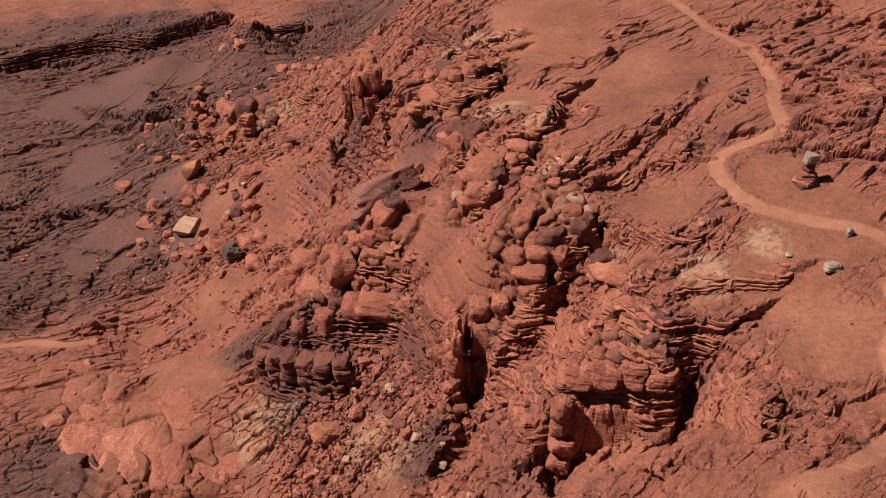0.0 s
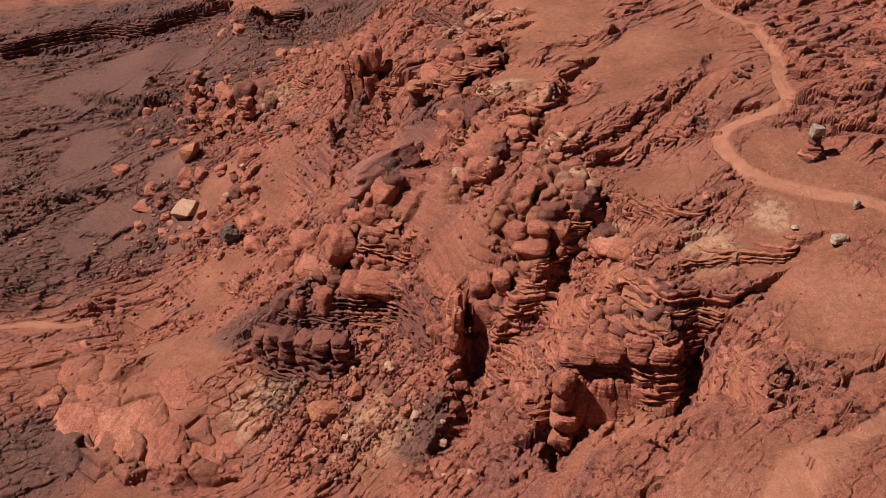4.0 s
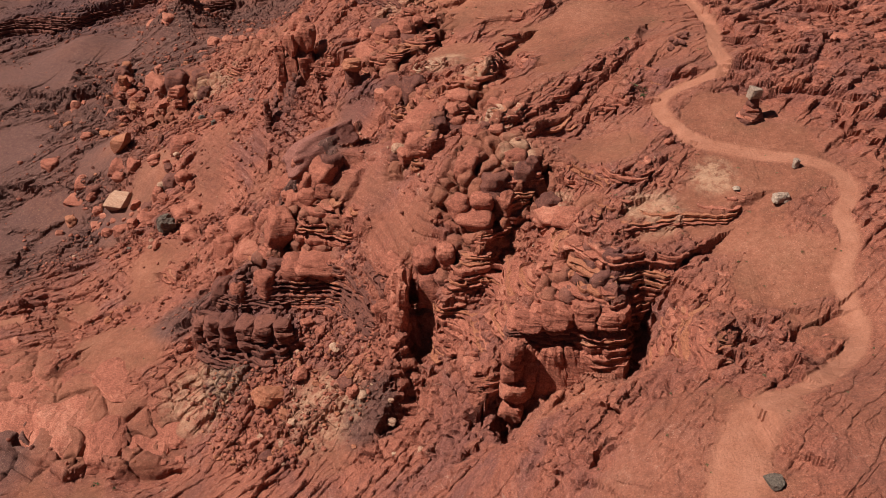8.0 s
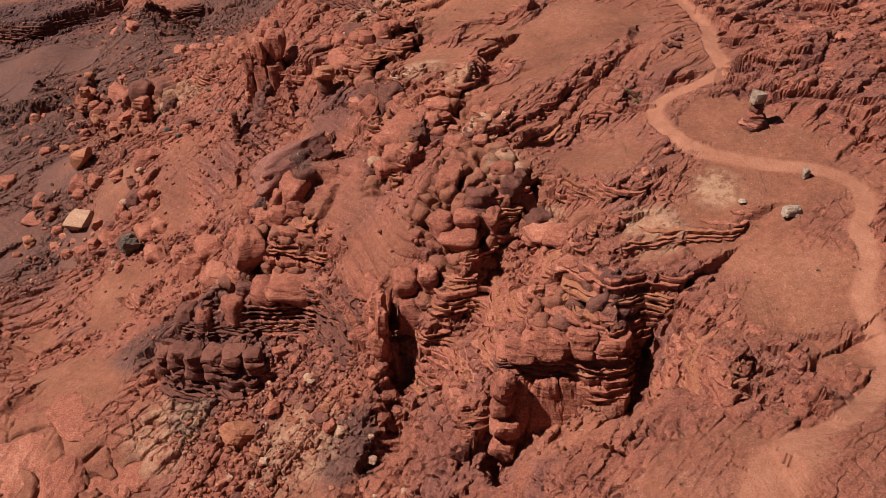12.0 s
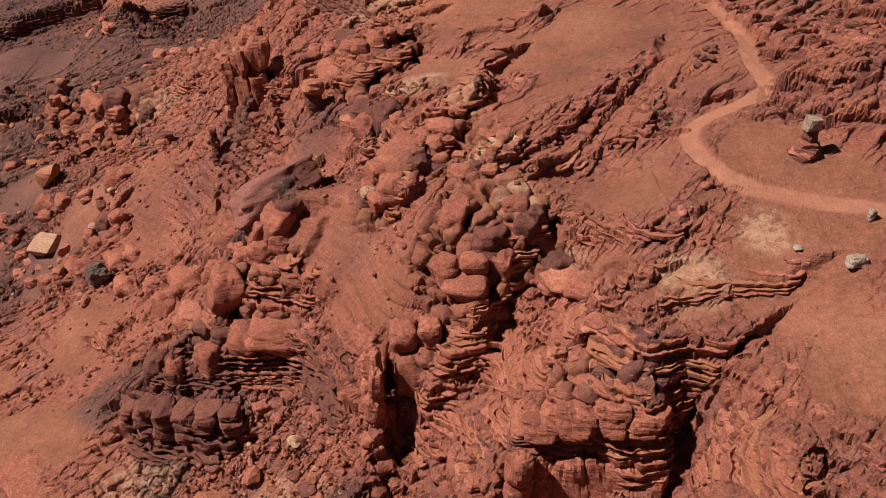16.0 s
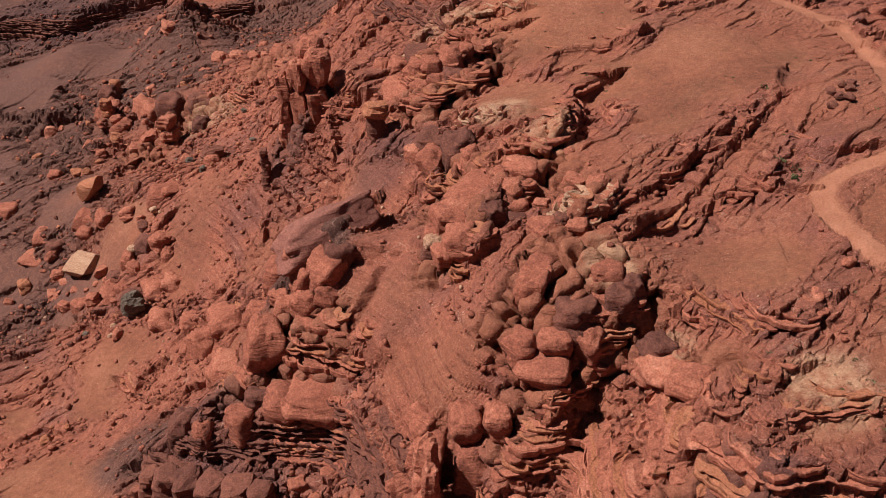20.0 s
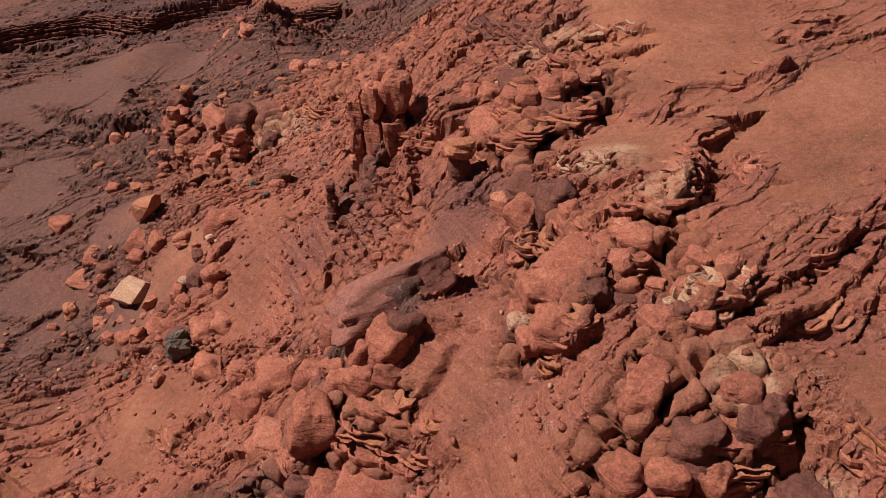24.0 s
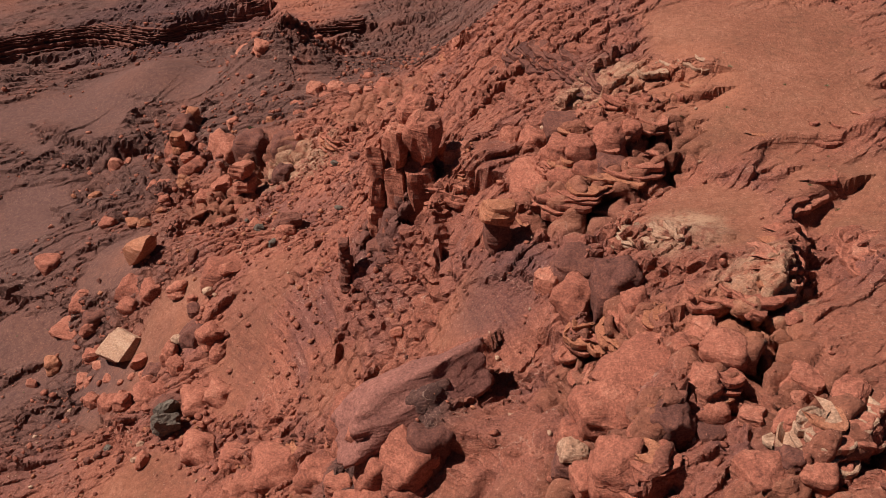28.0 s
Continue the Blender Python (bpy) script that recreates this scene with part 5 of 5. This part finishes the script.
slab = mesh_of("slab_boulder", rounded_block(910, 7, 16, 0.035, 3, 0.02), PALE_ROCK)
thing("slab_boulder", slab, (-95.5, 50.5, floor_at(-95.5, 50.5) + 1.2), (0.50, -0.12, -0.45), (3.9, 3.2, 1.6),
      label="huge pale buff slab boulder tilted among red rubble", category="boulder", group="boulders on the slope")
boulder(60, -49, (1.45, 1.1, 0.9), "grey", "weathered grey block on the red dirt flat", (0, 0, 0.1), 1, 0.2, True)
boulder(64.3, -41.5, (0.6, 0.6, 0.9), "grey", "small upright grey stone beside the dirt road", (0, 0.1, 0.3), 2, 0.2, True)
boulder(53.5, -44.5, (0.9, 0.7, 0.4), "grey", "flat grey stone on a dirt ledge", (0, 0, 0.6), 3, 0.2)
boulder(-98, 67.5, (3.5, 3.4, 3.7), "orange", "big orange boulder casting a black shadow on mauve ground", (0.2, 0.1, 0.9), 5, 0.3)
boulder(-10.2, -55.2, (0.6, 0.5, 0.5), "pale", "small white stone on the mauve slope", (0, 0, 0), 2, 0.2)
boulder(-36, -45, (3.4, 2.5, 1.9), "orange", "large tilted orange block in the rubble hollow", (0.25, 0.3, 0.5), 1, 0.35, True)
boulder(-30, -42, (2.2, 1.6, 1.2), "red", "angular red block in the rubble hollow", (0.2, -0.3, 0.9), 2, 0.35)
boulder(-66, 66, (2.6, 1.8, 2.0), "dark", "dark red leaning boulder at the tower foot", (0.1, 0.3, 0.7), 6, 0.3, True)
boulder(-75, 27, (2.4, 1.4, 2.6), "olive", "dark greenish slab leaning in rubble", (0.5, 0.2, 0.6), 2, 0.35, True)
boulder(-77, 31, (2.0, 1.2, 2.4), "olive", "greenish grey split slab leaning in rubble", (0.45, -0.2, 0.9), 4, 0.35, True)
boulder(-73, 43, (2.4, 2.2, 2.0), "red", "rounded red boulder with a shaded side", (0, 0, 0.9), 7, 0.3, True)
boulder(-80, 45, (1.6, 1.3, 1.1), "pale", "small buff boulder in rubble", (0.1, 0.2, 0.4), 1, 0.3)
boulder(-77, 52, (1.3, 1.0, 0.8), "pale", "pale broken stone in rubble", (0.1, 0.2, 1.4), 3, 0.3)
boulder(41, -114, (1.9, 1.2, 0.7), "olive", "flat dark grey boulder on the lower dirt slope", (0, 0.05, 0.2), 4, 0.3)
boulder(43.8, -29.5, (0.9, 0.7, 0.6), "red", "red stone at the inner edge of the road bend", (0, 0, 0.3), 2, 0.25, True)
boulder(-9.6, -9.5, (1.5, 1.4, 1.1), "pale", "white-capped rounded knob on the red slope", (0, 0, 0.3), 8, 0.1, True)
boulder(15.2, -24, (1.4, 1.2, 0.8), "pale", "pale flaking block on the knobs", (0, 0, 0.3), 5, 0.1)
for n, (x, y) in enumerate(((50.5, 6), (52, 8.5), (53, 7), (54, 10.5), (55, 12.5), (51.5, 10.5), (53.5, 13))):
    boulder(x, y, (0.9 + 0.12 * (n % 3), 0.8, 0.7), "dark", "dark red boulder in a cluster near the road", (0, 0, n), n % 7, 0.3)

# ---------------------------------------------------------------- scattered boulders
def scatter(cx, cy, r, count, small, large, seed, kinds="red red red orange dark", blocky=0.5):
    rg = random.Random(seed)
    kinds = kinds.split()
    spots = [(cx + r * math.sqrt(rg.random()) * math.cos(a), cy + r * math.sqrt(rg.random()) * math.sin(a)) for a in (rg.uniform(0, math.tau) for _ in range(count))]
    h = land(np.array([q[0] for q in spots]), np.array([q[1] for q in spots]))[0]
    words = {"red": "red sandstone boulder lying in rubble", "orange": "orange sandstone boulder lying in rubble", "dark": "dark brown boulder lying in rubble",
             "pale": "pale buff boulder lying in rubble", "olive": "greenish grey boulder lying in rubble", "grey": "grey boulder lying in rubble"}
    for (x, y), z in zip(spots, h):
        s, kind, block = small + (large - small) * rg.random() ** 2.2, rg.choice(kinds), rg.random() < blocky
        size = (s * rg.uniform(0.8, 1.2), s * rg.uniform(0.7, 1.1), s * rg.uniform(0.55, 0.95))
        thing("boulder", rg.choice((BLOCKS if block else STONES)[kind]), (x, y, float(z) + size[2] * 0.3), (rg.uniform(-0.4, 0.4), rg.uniform(-0.4, 0.4), rg.uniform(0, 6.2)), size,
              label=("rounded " if block else "angular ") + words[kind], category="boulder", group="boulders on the slope")


scatter(-32, -46, 14, 36, 0.5, 1.7, 101, "red red orange orange pale dark", 0.3)
scatter(-18, -44, 9, 14, 0.5, 1.4, 102, "red red orange dark", 0.3)
scatter(-95, 55, 22, 27, 0.6, 2.2, 103)
scatter(-80, 30, 12, 15, 0.6, 2.0, 104, "red red orange dark olive pale", 0.4)
scatter(-115, 105, 24, 18, 0.7, 2.2, 105)
scatter(-95, 0, 18, 14, 0.5, 1.6, 106)
scatter(-65, 75, 18, 14, 0.6, 1.8, 107, "red dark red olive")
scatter(-45, 15, 15, 12, 0.5, 1.3, 108)
scatter(88, 10, 20, 8, 0.5, 1.5, 109, "red dark")
scatter(-70, 125, 30, 15, 0.8, 2.4, 110)
scatter(-20, -62, 18, 13, 0.4, 1.2, 111, "red orange pale")

# ---------------------------------------------------------------- rubble too small and too many to pick apart
def rubble_field(name, label, material, patches, seed, level=1):
    rs = np.random.RandomState(seed)
    shapes = []
    for n in range(10):
        bm = broken_stone(300 + seed + n, level, 7)
        bmesh.ops.triangulate(bm, faces=bm.faces[:])
        bm.verts.ensure_lookup_table()
        shapes.append((np.array([v.co[:] for v in bm.verts]), np.array([[v.index for v in f.verts] for f in bm.faces])))
        bm.free()
    xs, ys, ss = [], [], []
    for cx, cy, rx, ry, count, small, large in patches:
        count = int(count * 0.7)
        a, d = rs.uniform(0, math.tau, count), np.sqrt(rs.uniform(0, 1, count))
        xs.append(cx + rx * d * np.cos(a))
        ys.append(cy + ry * d * np.sin(a))
        ss.append(small + (large - small) * rs.uniform(0, 1, count) ** 3)
    x, y, s = np.concatenate(xs), np.concatenate(ys), np.concatenate(ss)
    h, road, rock, soil, near_scarp, esc = land(x, y)
    keep = rs.uniform(0, 1, len(x)) < np.clip(rock * 1.2 - 0.1, 0.04, 1) * (1 - road)
    x, y, s, h = x[keep], y[keep], s[keep], h[keep]
    verts, faces, base = [], [], 0
    turn, kind = rs.uniform(0, math.tau, len(x)), rs.randint(0, len(shapes), len(x))
    flat = rs.uniform(0.5, 0.95, len(x))
    for n in range(len(x)):
        v, f = shapes[kind[n]]
        c, si = math.cos(turn[n]), math.sin(turn[n])
        p = np.stack([c * v[:, 0] - si * v[:, 1] * 0.8, si * v[:, 0] + c * v[:, 1] * 0.8, v[:, 2] * flat[n]], -1) * s[n]
        verts.append(p + (x[n], y[n], h[n] + 0.25 * s[n]))
        faces.append(f + base)
        base += len(v)
    verts, faces = np.concatenate(verts), np.concatenate(faces)
    me = bpy.data.meshes.new(name)
    me.vertices.add(len(verts))
    me.vertices.foreach_set("co", verts.astype(np.float32).ravel())
    me.loops.add(faces.size)
    me.loops.foreach_set("vertex_index", faces.astype(np.int32).ravel())
    me.polygons.add(len(faces))
    me.polygons.foreach_set("loop_start", np.arange(0, faces.size, 3, dtype=np.int32))
    me.polygons.foreach_set("loop_total", np.full(len(faces), 3, dtype=np.int32))
    me.update(calc_edges=True)
    me.materials.append(material)
    tagged(new(name, me), label, "rubble", kind="stuff")


rubble_field("rubble", "loose red rubble strewn over the broken slope", ROCK, (
    (-32, -46, 20, 16, 1500, 0.18, 0.9), (-20, -35, 22, 20, 700, 0.15, 0.7), (-85, 45, 40, 55, 2600, 0.2, 0.9), (-60, 60, 30, 60, 1500, 0.2, 0.8),
    (-80, -25, 35, 35, 1000, 0.15, 0.7), (0, 10, 35, 60, 1100, 0.15, 0.7), (90, 15, 25, 60, 450, 0.2, 0.7), (-75, 130, 50, 50, 1500, 0.3, 1.1),
    (20, -60, 40, 50, 700, 0.15, 0.6), (-140, 130, 50, 90, 1000, 0.3, 1.1)), 11)
rubble_field("pale_rubble", "scattered pale and orange stones in the rubble", ORANGE_ROCK, (
    (-32, -46, 18, 14, 420, 0.15, 0.7), (-80, 40, 28, 45, 420, 0.15, 0.7), (-55, -45, 20, 15, 220, 0.15, 0.6), (-75, 110, 30, 30, 220, 0.2, 0.8), (-40, 20, 25, 50, 220, 0.15, 0.6)), 12)
rubble_field("buff_chips", "small buff chips on the rock benches", PALE_ROCK, (
    (-35, -48, 22, 14, 160, 0.12, 0.5), (-85, 45, 30, 40, 150, 0.15, 0.6), (0, 20, 25, 50, 150, 0.12, 0.5), (40, -30, 30, 60, 120, 0.1, 0.35)), 13)

# ---------------------------------------------------------------- shrubs
def leaf_material():
    k = Nodes("dusty_green_leaves", 0.8)
    info = k.add("ShaderNodeObjectInfo").outputs["Random"]
    tone = k.math("ADD", k.math("MULTIPLY", info, 0.6), k.math("MULTIPLY", k.noise(k.spot(), 6.0, 3.0), 0.4))
    return k.done(k.ramp(tone, ((0.2, (0.045, 0.060, 0.020)), (0.5, (0.095, 0.105, 0.045)), (0.8, (0.18, 0.16, 0.09)))))


LEAF = leaf_material()


def tuft_mesh(seed):
    rg = random.Random(seed)
    bm = bmesh.new()
    for _ in range(60):
        d = Vector((rg.gauss(0, 1), rg.gauss(0, 1), abs(rg.gauss(0, 0.8)) + 0.1)).normalized()
        c = d * rg.uniform(0.35, 1.0) * (0.8 + 0.4 * noise.noise(d * 2 + Vector((seed, 0, 0))))
        side = d.orthogonal().normalized() * rg.uniform(0.10, 0.2)
        tip = c + (d + Vector((0, 0, 0.6))).normalized() * rg.uniform(0.15, 0.35)
        bm.faces.new([bm.verts.new(c - side), bm.verts.new(c + side), bm.verts.new(tip)])
    return mesh_of("shrub", bm, LEAF)


TUFTS = [tuft_mesh(n) for n in range(5)]
rg = random.Random(77)
spots = [(43, -6, 1.5), (42, 14, 1.1), (42.5, -8, 1.2), (41, -4, 1.0), (-93, 118, 1.1), (-74, -34, 0.8), (-70, -60, 0.9), (-66, -61, 0.7)]
for cx, cy, r, count in ((38, -47, 7, 14), (40, 15, 16, 16), (55, -45, 14, 16), (60, -65, 10, 14), (10, 45, 16, 14), (30, -105, 12, 10), (55, -95, 10, 14), (-65, -15, 20, 10), (-125, 60, 20, 14)):
    for _ in range(count):
        spots.append((cx + rg.uniform(-r, r), cy + rg.uniform(-r, r), rg.uniform(0.2, 0.5)))
heights = land(np.array([q[0] for q in spots]), np.array([q[1] for q in spots]))[0]
for (x, y, s), z in zip(spots, heights):
    thing("shrub", rg.choice(TUFTS), (x, y, float(z) - 0.05), (0, 0, rg.uniform(0, 6)), (s, s, s * 0.75), label="low dusty green desert shrub growing on red dirt", category="shrub", group="desert shrubs")
